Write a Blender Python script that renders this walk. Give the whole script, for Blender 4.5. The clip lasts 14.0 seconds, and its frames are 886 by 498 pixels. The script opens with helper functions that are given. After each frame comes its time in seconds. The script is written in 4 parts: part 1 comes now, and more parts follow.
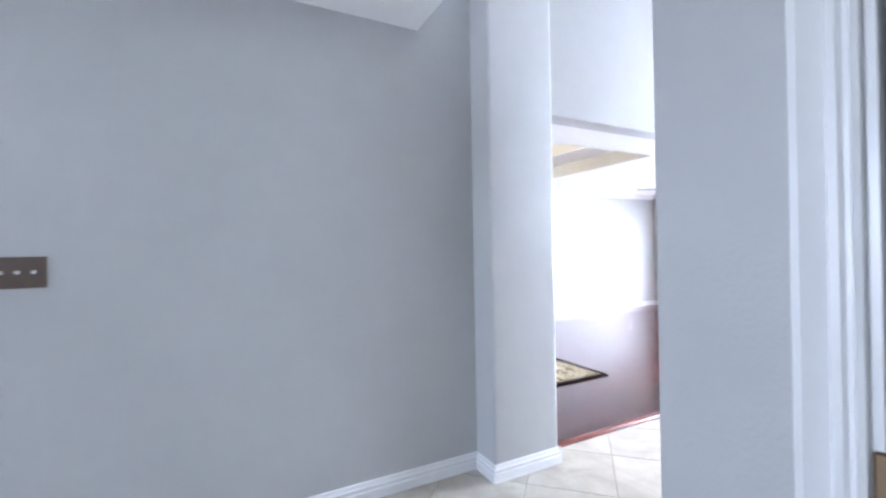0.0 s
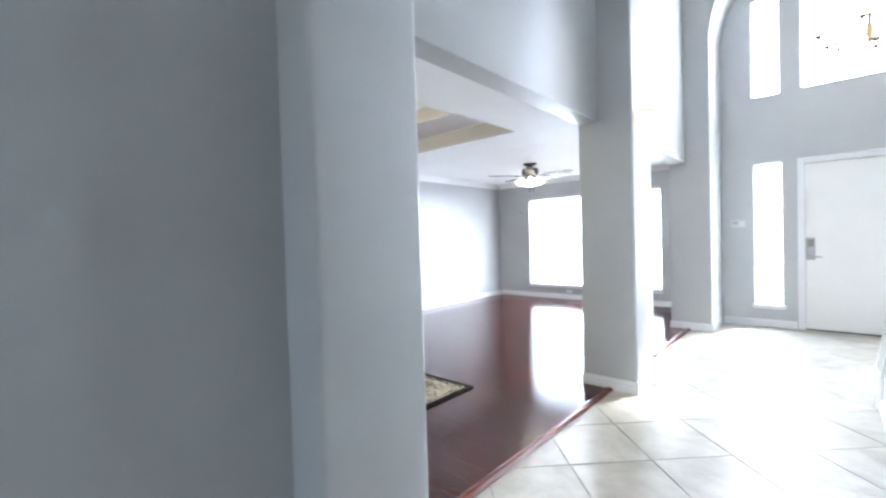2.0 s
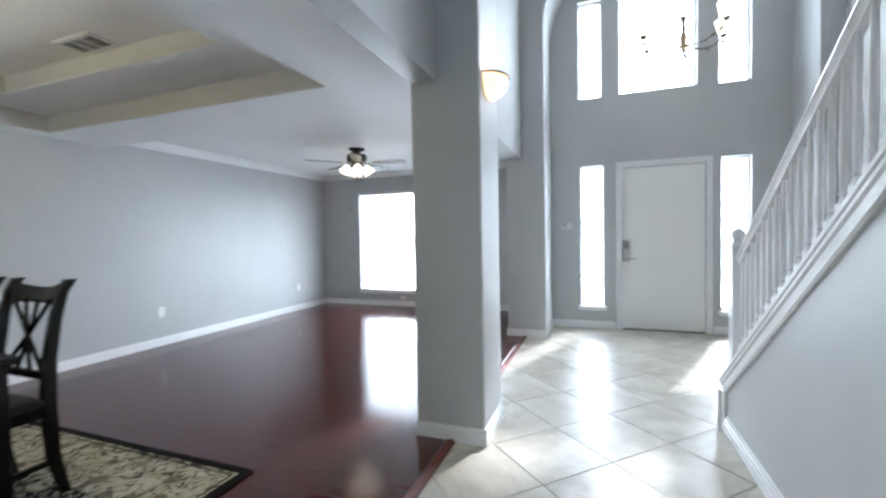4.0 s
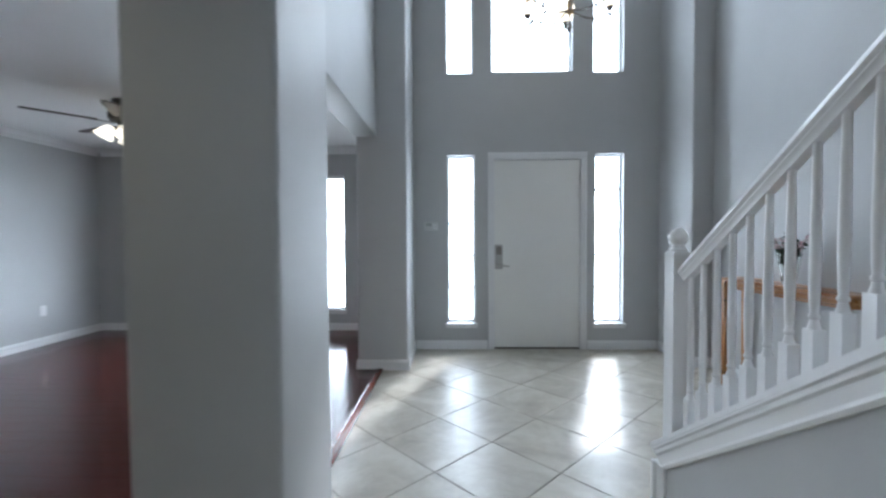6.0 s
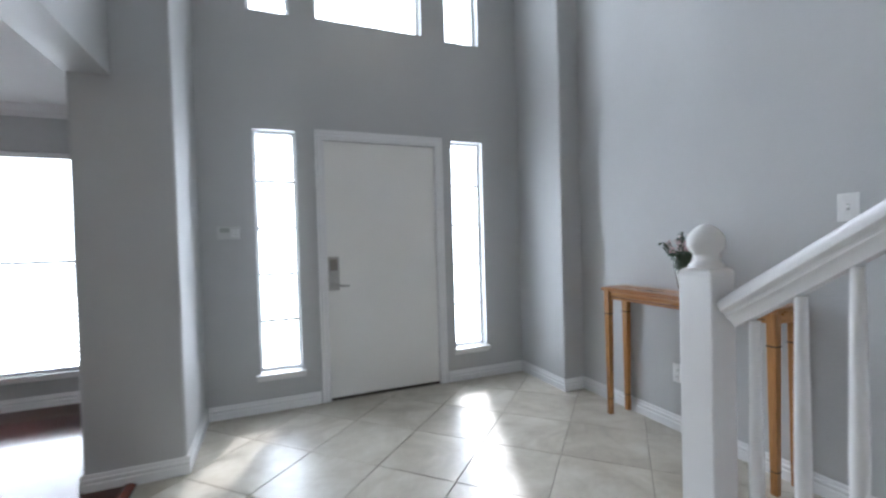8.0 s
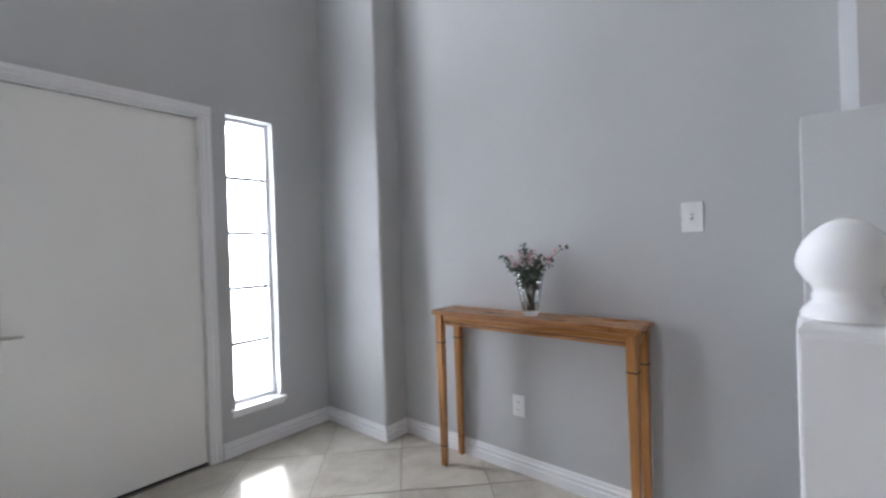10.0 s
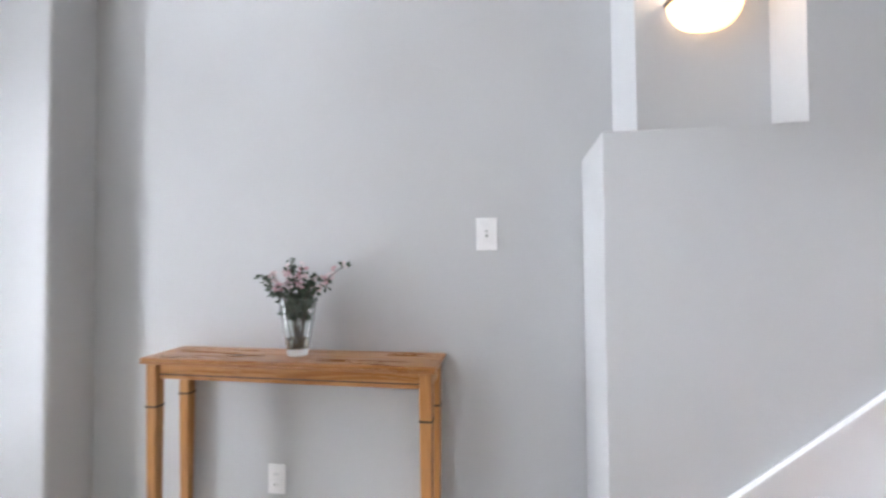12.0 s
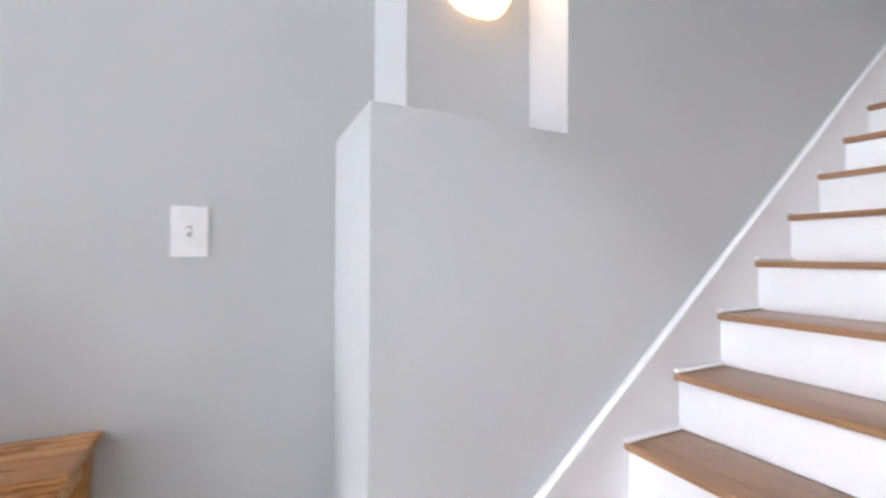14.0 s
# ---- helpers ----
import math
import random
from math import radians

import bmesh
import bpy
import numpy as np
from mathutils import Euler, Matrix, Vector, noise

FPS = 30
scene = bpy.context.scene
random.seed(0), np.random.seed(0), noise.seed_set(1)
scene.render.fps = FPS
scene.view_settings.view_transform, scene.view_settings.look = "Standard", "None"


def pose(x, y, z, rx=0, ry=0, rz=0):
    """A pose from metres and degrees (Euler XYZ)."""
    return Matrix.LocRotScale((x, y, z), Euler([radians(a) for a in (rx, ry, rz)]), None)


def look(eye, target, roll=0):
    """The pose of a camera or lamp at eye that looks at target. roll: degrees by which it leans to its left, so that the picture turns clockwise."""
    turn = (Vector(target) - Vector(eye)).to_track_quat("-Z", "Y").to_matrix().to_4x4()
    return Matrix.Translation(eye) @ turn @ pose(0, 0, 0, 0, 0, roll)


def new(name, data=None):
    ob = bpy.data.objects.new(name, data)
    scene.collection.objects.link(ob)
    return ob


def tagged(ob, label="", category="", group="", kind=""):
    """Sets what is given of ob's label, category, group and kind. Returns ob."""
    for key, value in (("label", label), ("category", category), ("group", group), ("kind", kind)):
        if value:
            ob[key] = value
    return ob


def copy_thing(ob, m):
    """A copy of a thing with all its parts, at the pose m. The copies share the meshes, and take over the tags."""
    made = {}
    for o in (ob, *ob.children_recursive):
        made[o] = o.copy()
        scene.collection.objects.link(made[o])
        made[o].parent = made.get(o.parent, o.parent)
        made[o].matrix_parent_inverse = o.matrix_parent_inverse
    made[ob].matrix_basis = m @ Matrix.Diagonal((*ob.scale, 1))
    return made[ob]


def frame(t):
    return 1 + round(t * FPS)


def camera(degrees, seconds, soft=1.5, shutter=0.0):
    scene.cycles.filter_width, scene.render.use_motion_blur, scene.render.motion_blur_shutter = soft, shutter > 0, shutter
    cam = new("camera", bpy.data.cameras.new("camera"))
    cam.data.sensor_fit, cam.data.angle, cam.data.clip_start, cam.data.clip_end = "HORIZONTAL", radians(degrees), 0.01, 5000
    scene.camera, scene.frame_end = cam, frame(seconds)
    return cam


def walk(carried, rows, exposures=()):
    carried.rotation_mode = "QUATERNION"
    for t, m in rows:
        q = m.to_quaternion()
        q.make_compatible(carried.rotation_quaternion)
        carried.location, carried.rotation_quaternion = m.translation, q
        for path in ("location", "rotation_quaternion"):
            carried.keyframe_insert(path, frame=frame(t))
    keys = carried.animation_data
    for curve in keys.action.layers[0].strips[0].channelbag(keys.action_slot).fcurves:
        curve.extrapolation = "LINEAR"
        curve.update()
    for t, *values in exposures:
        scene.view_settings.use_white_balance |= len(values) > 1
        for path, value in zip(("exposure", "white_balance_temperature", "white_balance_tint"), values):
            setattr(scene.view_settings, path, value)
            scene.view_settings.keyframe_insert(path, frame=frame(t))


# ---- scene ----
cam = camera(93.0, 14.0, 2.4, 0.5)
PATH = [
    (0, (0.504, -7.385, 1.268), (-1.276, -6.472, 1.274), -1.0),
    (0.5, (0.301, -7.279, 1.281), (-1.403, -6.232, 1.274), -1.1),
    (1, (0.067, -7.142, 1.248), (-1.535, -5.945, 1.228), -1.3),
    (1.5, (-0.117, -6.971, 1.252), (-1.6, -5.629, 1.215), -1.8),
    (2, (-0.296, -6.777, 1.246), (-1.637, -5.295, 1.199), -1.7),
    (2.5, (-0.453, -6.568, 1.246), (-1.645, -4.963, 1.195), -1.4),
    (3, (-0.574, -6.345, 1.249), (-1.598, -4.628, 1.199), -1.1),
    (3.5, (-0.678, -6.058, 1.229), (-1.53, -4.25, 1.177), -1.0),
    (3.7, (-0.702, -5.938, 1.235), (-1.489, -4.1, 1.179), -1.1),
    (5.8, (-0.916, -4.637, 1.224), (-1.043, -2.643, 1.15), 0.0),
    (6, (-0.897, -4.526, 1.215), (-0.947, -2.528, 1.157), -0.3),
    (6.5, (-0.902, -4.188, 1.227), (-0.742, -2.195, 1.17), -1.2),
    (7, (-0.882, -3.9, 1.233), (-0.524, -1.933, 1.167), -1.4),
    (7.2, (-0.881, -3.785, 1.224), (-0.449, -1.832, 1.167), -1.3),
    (9.5, (-0.627, -2.783, 1.231), (0.731, -1.315, 1.2), -2.4),
    (10, (-0.517, -2.66, 1.233), (1.013, -1.372, 1.224), -1.9),
    (10.5, (-0.426, -2.566, 1.237), (1.253, -1.479, 1.247), -1.2),
    (11, (-0.308, -2.483, 1.236), (1.504, -1.636, 1.266), -0.7),
    (11.5, (-0.199, -2.442, 1.244), (1.712, -1.851, 1.279), -0.6),
    (12, (-0.1, -2.422, 1.23), (1.874, -2.101, 1.279), -0.5),
    (12.5, (0.033, -2.413, 1.241), (2.032, -2.367, 1.281), -0.3),
    (13, (0.132, -2.42, 1.246), (2.116, -2.668, 1.275), -0.1),
    (13.5, (0.214, -2.43, 1.247), (2.134, -2.986, 1.282), 0.1),
    (14, (0.297, -2.447, 1.268), (2.102, -3.308, 1.3), 0.3),
]

EXPOSURES = [(0, 2.5, 5600, 18), (0.5, 2.5, 5600, 16), (1.0, 2.2, 5480, 14), (2.0, 1.7, 5700, 11), (3.0, 1.35, 5680, 10), (3.7, 0.95, 5680, 8), (5.8, 0.0, 5580, 8),
             (6.5, 0.1, 5650, 10), (7.2, 0.14, 5750, 10), (9.5, 0.05, 6000, 16), (10.0, 0.15, 6050, 16), (11.0, 0.55, 6200, 16), (12.5, 0.87, 6250, 17), (14.0, 0.88, 6300, 18)]
walk(cam, [(t, look(eye, target, roll)) for t, eye, target, roll in PATH], EXPOSURES)

# ---- world, sun, daylight at the windows ----
SUN_WAY = Vector((1.21, 3.22, 2.95)).normalized()
world = bpy.data.worlds.new("sky")
scene.world = world
world.use_nodes = True
wn = world.node_tree
sky = wn.nodes.new("ShaderNodeTexSky")
sky.sky_type = "NISHITA"
sky.sun_disc = False
sky.sun_elevation = math.asin(SUN_WAY.z)
sky.sun_rotation = math.atan2(SUN_WAY.x, SUN_WAY.y)
wn.links.new(sky.outputs[0], wn.nodes["Background"].inputs[0])
wn.nodes["Background"].inputs[1].default_value = 0.15

sun = new("sun", bpy.data.lights.new("sun", "SUN"))
sun.data.energy, sun.data.angle, sun.data.color = 3.5, radians(2.6), (1.0, 0.96, 0.91)
sun.matrix_world = look(SUN_WAY * 30, (0, 0, 0))


def daylight(x, y, z, w, h, watts, toward, color=(0.93, 0.97, 1.0)):
    """An area lamp that fills a window opening and stands in for the sky's light."""
    ob = new("window_daylight", bpy.data.lights.new("window_daylight", "AREA"))
    ob.data.shape, ob.data.size, ob.data.size_y = "RECTANGLE", w, h
    ob.data.energy, ob.data.color = watts, color
    ob.matrix_world = look((x, y, z), (x + toward[0], y + toward[1], z + toward[2]))
    return ob


SKY_FLUX = 26.0   # watts per square metre of window
FRONT = (0, -1, 0)
for cx, cz, w, h in ((-0.815, 1.18, 0.29, 1.78), (0.758, 1.18, 0.29, 1.78), (-0.835, 3.56, 0.29, 1.2), (-0.07, 3.7, 0.84, 1.46), (0.745, 3.56, 0.3, 1.2)):
    daylight(cx, 0.17, cz, w, h, SKY_FLUX * w * h * (0.82 if cz > 3 else 1.25), FRONT)   # the porch roof shades the upper windows
for cx in (-4.217, -2.885):
    daylight(cx, 1.045, 1.13, 1.12, 1.72, 0.7 * SKY_FLUX * 1.12 * 1.72, FRONT)
    daylight(cx, 1.5, 0.45, 1.12, 0.9, 1.3 * SKY_FLUX * 1.12 * 0.9, (0, -1, 0.75))   # added fill for ground-bounced light, aimed up through the blinds at the ceiling
daylight(-0.75, -11.98, 1.4, 1.4, 1.9, 16, (0, 1, 0.0))


# ---- materials ----
def shader(name, rough=0.6, metal=0.0, spec=0.5):
    m = bpy.data.materials.new(name)
    m.use_nodes = True
    b = m.node_tree.nodes["Principled BSDF"]
    b.inputs["Roughness"].default_value = rough
    b.inputs["Metallic"].default_value = metal
    b.inputs["Specular IOR Level"].default_value = spec
    return m, m.node_tree, b


def coords(nt, scale=(1, 1, 1), rot=(0, 0, 0), world_space=True):
    mp = nt.nodes.new("ShaderNodeMapping")
    mp.inputs["Scale"].default_value = scale
    mp.inputs["Rotation"].default_value = rot
    if world_space:
        src = nt.nodes.new("ShaderNodeNewGeometry").outputs["Position"]
    else:
        src = nt.nodes.new("ShaderNodeTexCoord").outputs["Object"]
    nt.links.new(src, mp.inputs["Vector"])
    return mp.outputs[0]


def noise_tex(nt, vec, scale, detail=4, rough=0.55, distort=0.0):
    n = nt.nodes.new("ShaderNodeTexNoise")
    n.inputs["Scale"].default_value = scale
    n.inputs["Detail"].default_value = detail
    n.inputs["Roughness"].default_value = rough
    n.inputs["Distortion"].default_value = distort
    nt.links.new(vec, n.inputs["Vector"])
    return n.outputs["Fac"]


def ramp(nt, fac, stops):
    r = nt.nodes.new("ShaderNodeValToRGB")
    el = r.color_ramp.elements
    while len(el) < len(stops):
        el.new(0.5)
    for e, (p, c) in zip(el, stops):
        e.position, e.color = p, (*c, 1)
    nt.links.new(fac, r.inputs[0])
    return r.outputs[0]


def mix(nt, fac, a, b, mode="MIX"):
    n = nt.nodes.new("ShaderNodeMix")
    n.data_type, n.blend_type = "RGBA", mode
    for sock, v in ((n.inputs[0], fac), (n.inputs[6], a), (n.inputs[7], b)):
        if hasattr(v, "is_output"):
            nt.links.new(v, sock)
        elif isinstance(v, tuple):
            sock.default_value = (*v, 1)
        else:
            sock.default_value = v
    return n.outputs[2]


def bump(nt, bsdf, height, strength, dist=0.01):
    n = nt.nodes.new("ShaderNodeBump")
    n.inputs["Strength"].default_value = strength
    n.inputs["Distance"].default_value = dist
    nt.links.new(height, n.inputs["Height"])
    nt.links.new(n.outputs[0], bsdf.inputs["Normal"])


def spread(nt, fac, lo, hi):
    n = nt.nodes.new("ShaderNodeMapRange")
    n.inputs[3].default_value, n.inputs[4].default_value = lo, hi
    nt.links.new(fac, n.inputs[0])
    return n.outputs[0]


def painted(name, color, rough, texture=0.12, vary=0.04, grain=110):
    """Rolled paint: faint blotches, fine orange-peel relief."""
    m, nt, b = shader(name, rough)
    v = coords(nt)
    lo = tuple(c * (1 - vary) for c in color)
    hi = tuple(min(1, c * (1 + vary)) for c in color)
    nt.links.new(ramp(nt, noise_tex(nt, v, 1.7, 5), [(0.3, lo), (0.7, hi)]), b.inputs["Base Color"])
    nt.links.new(spread(nt, noise_tex(nt, v, 6, 3), rough - 0.06, rough + 0.06), b.inputs["Roughness"])
    bump(nt, b, noise_tex(nt, v, grain, 2, 0.5), texture, 0.004)
    return m


WALL = painted("grey_wall_paint", (0.506, 0.515, 0.519), 0.48, 0.18, 0.03, 105)
CEIL = painted("ceiling_paint", (0.82, 0.825, 0.825), 0.75, 0.2, 0.02, 60)
TRIM = painted("white_trim_paint", (0.85, 0.855, 0.86), 0.22, 0.05, 0.015, 160)
DOORPAINT = painted("door_paint", (0.85, 0.85, 0.825), 0.34, 0.05, 0.02, 140)
RISER = painted("riser_paint", (0.82, 0.825, 0.84), 0.4, 0.05, 0.015, 160)
# white keypad plastic, with the shade by the door put into its grey
SHADED_PLASTIC = painted("shaded_white_plastic", (0.60, 0.61, 0.60), 0.35, 0.0, 0.02)
PLASTIC = painted("white_plastic", (0.82, 0.82, 0.82), 0.28, 0.0, 0.01)
CONCRETE = painted("concrete", (0.42, 0.41, 0.39), 0.85, 0.3, 0.1, 40)


def make_tile():
    """Glazed stoneware: cloudy patches of beige and grey-brown, no two tiles alike."""
    m, nt, b = shader("beige_tile", 0.3, 0.0, 0.8)
    info = nt.nodes.new("ShaderNodeObjectInfo").outputs["Random"]
    v = coords(nt)
    shift = nt.nodes.new("ShaderNodeVectorMath")
    shift.operation = "ADD"
    turn = nt.nodes.new("ShaderNodeCombineXYZ")
    nt.links.new(spread(nt, info, 0.0, 40.0), turn.inputs[0])
    nt.links.new(spread(nt, info, 17.0, 0.0), turn.inputs[1])
    nt.links.new(v, shift.inputs[0])
    nt.links.new(turn.outputs[0], shift.inputs[1])
    v = shift.outputs[0]
    cloud = noise_tex(nt, v, 2.6, 6, 0.6, 0.9)
    c = ramp(nt, cloud, [(0.3, (0.38, 0.345, 0.285)), (0.5, (0.53, 0.495, 0.42)), (0.7, (0.64, 0.61, 0.54))])
    stain = noise_tex(nt, v, 7.5, 5, 0.65, 0.4)
    c = mix(nt, 1.0, c, ramp(nt, stain, [(0.32, (0.86, 0.84, 0.81)), (0.6, (1, 1, 1))]), "MULTIPLY")
    c = mix(nt, spread(nt, info, 0.0, 0.22), c, (0.36, 0.335, 0.28))
    nt.links.new(c, b.inputs["Base Color"])
    nt.links.new(spread(nt, noise_tex(nt, v, 6, 4), 0.29, 0.38), b.inputs["Roughness"])
    return m


def make_plank(name, dark, mid, light, rough, along="x", vary=0.45, object_space=False, relief=0.03):
    m, nt, b = shader(name, rough)
    sc = {"x": (1.2, 16, 16), "y": (16, 1.2, 16), "z": (16, 16, 1.2)}[along]
    v = coords(nt, sc, world_space=not object_space)
    info = nt.nodes.new("ShaderNodeObjectInfo").outputs["Random"]
    grain = noise_tex(nt, v, 1.6, 7, 0.66, 1.1)
    c = ramp(nt, grain, [(0.28, dark), (0.52, mid), (0.75, light)])
    pores = ramp(nt, noise_tex(nt, v, 9, 3, 0.7), [(0.3, (0.74, 0.72, 0.7)), (0.5, (1, 1, 1))])
    c = mix(nt, 1.0, c, pores, "MULTIPLY")
    c = mix(nt, spread(nt, info, 0.0, vary), c, dark)
    nt.links.new(c, b.inputs["Base Color"])
    nt.links.new(spread(nt, grain, rough - 0.02, rough + 0.035), b.inputs["Roughness"])
    bump(nt, b, grain, relief, 0.003)
    return m


TILE = make_tile()
GROUT = painted("grout", (0.30, 0.27, 0.22), 0.9, 0.4, 0.1, 120)
CHERRY = make_plank("cherry_floor", (0.050, 0.0102, 0.0078), (0.067, 0.0142, 0.011), (0.084, 0.018, 0.0138), 0.14, "x", 0.4, relief=0.006)
CHERRY_Y = make_plank("cherry_strip", (0.10, 0.022, 0.014), (0.17, 0.042, 0.027), (0.24, 0.065, 0.04), 0.25, "y", 0.2)
OAK = make_plank("honey_oak", (0.29, 0.12, 0.033), (0.46, 0.215, 0.066), (0.62, 0.345, 0.13), 0.27, "y", 0.4)
OAK_DARK = make_plank("honey_oak_front_board", (0.21, 0.082, 0.024), (0.34, 0.148, 0.046), (0.46, 0.22, 0.077), 0.27, "y", 0.3)
OAK_LEG = make_plank("honey_oak_leg", (0.27, 0.11, 0.03), (0.46, 0.215, 0.066), (0.58, 0.31, 0.11), 0.32, "z", 0.3)
TREAD = make_plank("tread_oak", (0.23, 0.118, 0.058), (0.35, 0.19, 0.098), (0.45, 0.265, 0.148), 0.28, "x", 0.2)
ESPRESSO = make_plank("espresso_wood", (0.003, 0.0022, 0.002), (0.005, 0.004, 0.0036), (0.009, 0.0065, 0.006), 0.24, "z", 0.2)
ESPRESSO.node_tree.nodes["Principled BSDF"].inputs["Specular IOR Level"].default_value = 0.3
BLADE = make_plank("fan_blade_wood", (0.022, 0.012, 0.008), (0.04, 0.022, 0.014), (0.06, 0.034, 0.021), 0.45, "x", 0.1, True)


def plain(name, color, rough=0.5, metal=0.0):
    m, nt, b = shader(name, rough, metal)
    v = coords(nt)
    nt.links.new(ramp(nt, noise_tex(nt, v, 30, 3), [(0.3, tuple(c * 0.88 for c in color)), (0.7, color)]), b.inputs["Base Color"])
    nt.links.new(spread(nt, noise_tex(nt, v, 18, 3), max(0.02, rough - 0.07), rough + 0.07), b.inputs["Roughness"])
    return m


NICKEL = plain("brushed_nickel", (0.46, 0.45, 0.43), 0.42, 1.0)
BRONZE = plain("aged_bronze", (0.20, 0.14, 0.085), 0.42, 0.8)
# chandelier column, chain and canopy: golden light put into the metal's colour
GOLD_LIT_METAL = plain("gold_lit_metal", (0.5, 0.36, 0.2), 0.45, 0.8)
PEWTER = plain("pewter", (0.24, 0.22, 0.2), 0.38, 0.9)
BROWNPLATE = plain("brown_metal_plate", (0.19, 0.145, 0.12), 0.4, 0.5)
BLACKLINE = plain("dark_inlay", (0.014, 0.01, 0.008), 0.5)
GREYLCD = plain("grey_display", (0.42, 0.44, 0.42), 0.4)
FANMETAL = plain("fan_metal", (0.07, 0.062, 0.055), 0.4, 0.6)
DARKSLOT = plain("dark_slot", (0.03, 0.03, 0.032), 0.7)
SWEEP_AND_GAP = plain("door_sweep", (0.05, 0.045, 0.04), 0.7)
LEAF = plain("leaf_green", (0.045, 0.075, 0.042), 0.55)
STEM = plain("stem_brown", (0.07, 0.055, 0.035), 0.7)
PINK = plain("pink_petal", (0.64, 0.37, 0.40), 0.6)
PALE = plain("pale_petal", (0.74, 0.60, 0.60), 0.6)
SEATCLOTH = plain("seat_cloth", (0.016, 0.014, 0.014), 0.9)
GRASS = painted("lawn", (0.09, 0.13, 0.05), 0.95, 0.6, 0.4, 20)
ASPHALT = painted("asphalt", (0.055, 0.055, 0.058), 0.9, 0.4, 0.2, 60)


def make_glass(name, rough=0.0, tint=(1, 1, 1), ior=1.45):
    m, nt, b = shader(name, rough)
    b.inputs["Base Color"].default_value = (*tint, 1)
    b.inputs["Transmission Weight"].default_value = 1.0
    b.inputs["IOR"].default_value = ior
    return m


MUNTIN = plain("muntin_grey", (0.2, 0.2, 0.205), 0.6)
PANE = make_glass("window_glass", 0.0, (0.97, 0.985, 0.98), 1.1)
VASEGLASS = make_glass("vase_glass", 0.01, (0.93, 0.96, 0.95), 1.45)
WATER = make_glass("vase_water", 0.0, (0.86, 0.84, 0.74), 1.33)


def glowing(name, color, strength, tint=(0.9, 0.86, 0.78)):
    m, nt, b = shader(name, 0.4)
    b.inputs["Base Color"].default_value = (*tint, 1)
    b.inputs["Emission Color"].default_value = (*color, 1)
    b.inputs["Emission Strength"].default_value = strength
    return m


SHADE_LIT = glowing("lit_alabaster", (1.0, 0.60, 0.26), 1.5, (0.75, 0.62, 0.45))
FAN_LIT = glowing("lit_fan_glass", (1.0, 0.86, 0.62), 1.7)
DOME_LIT = glowing("lit_dome_glass", (1.0, 0.82, 0.52), 1.3)
CHAND_LIT = glowing("lit_chandelier_glass", (1.0, 0.84, 0.60), 2.0)

# emission on the backdrop stands in for the overexposed view outdoors
OUTDOOR_GLOW = glowing("outdoor_glow", (0.97, 0.985, 1.0), 1.25)

m, nt, b = shader("blind_vinyl", 0.5)
b.inputs["Base Color"].default_value = (0.85, 0.85, 0.84, 1)
b.inputs["Transmission Weight"].default_value = 0.35
BLIND = m


def make_rug(name, ground, ground2, figure, dab):
    """Woven scrolls over a ground colour, with dabs of a third colour."""
    m, nt, b = shader(name, 0.95, 0, 0.1)
    v = coords(nt)
    warp = noise_tex(nt, v, 6.5, 1, 0.5, 3.2)
    scroll = ramp(nt, warp, [(0.41, (1, 1, 1)), (0.445, (0, 0, 0)), (0.49, (0, 0, 0)), (0.525, (1, 1, 1))])
    vor = nt.nodes.new("ShaderNodeTexVoronoi")
    vor.inputs["Scale"].default_value = 7.0
    nt.links.new(v, vor.inputs["Vector"])
    patch = ramp(nt, vor.outputs["Distance"], [(0.24, (1, 1, 1)), (0.29, (0, 0, 0))])
    c = ramp(nt, noise_tex(nt, v, 4.0, 3), [(0.42, ground), (0.5, ground2), (0.6, ground)])
    c = mix(nt, patch, c, dab)
    c = mix(nt, scroll, figure, c)
    nt.links.new(c, b.inputs["Base Color"])
    bump(nt, b, noise_tex(nt, v, 320, 2), 0.5, 0.004)
    return m


RUG = make_rug("rug_cream_band", (0.46, 0.41, 0.30), (0.36, 0.315, 0.21), (0.07, 0.055, 0.042), (0.19, 0.15, 0.10))
RUG_DARK = make_rug("rug_dark_field", (0.012, 0.011, 0.012), (0.02, 0.017, 0.017), (0.40, 0.35, 0.25), (0.03, 0.022, 0.018))
RUGEDGE = plain("rug_border", (0.009, 0.007, 0.007), 0.95)
RUGEDGE.node_tree.nodes["Principled BSDF"].inputs["Specular IOR Level"].default_value = 0.1


# ---- mesh helpers ----
def thing(name, x, y, z, label, category, group="", rz=0):
    ob = new(name)
    ob.matrix_world = pose(x, y, z, 0, 0, rz)
    ob.empty_display_size = 0.1
    return tagged(ob, label, category, group)


def part(name, bm, material, parent=None, label="", smooth=None):
    me = bpy.data.meshes.new(name)
    bmesh.ops.recalc_face_normals(bm, faces=bm.faces)
    bm.to_mesh(me)
    bm.free()
    me.materials.append(material)
    if smooth:
        for p in me.polygons:
            p.use_smooth = True
        me.set_sharp_from_angle(angle=radians(smooth))
    ob = new(name, me)
    if parent:
        ob.parent = parent
    if label:
        ob["label"] = label
    return ob


def setting(name, bm, material, label, category, smooth=None):
    return tagged(part(name, bm, material, None, "", smooth), label, category, "", "structure")


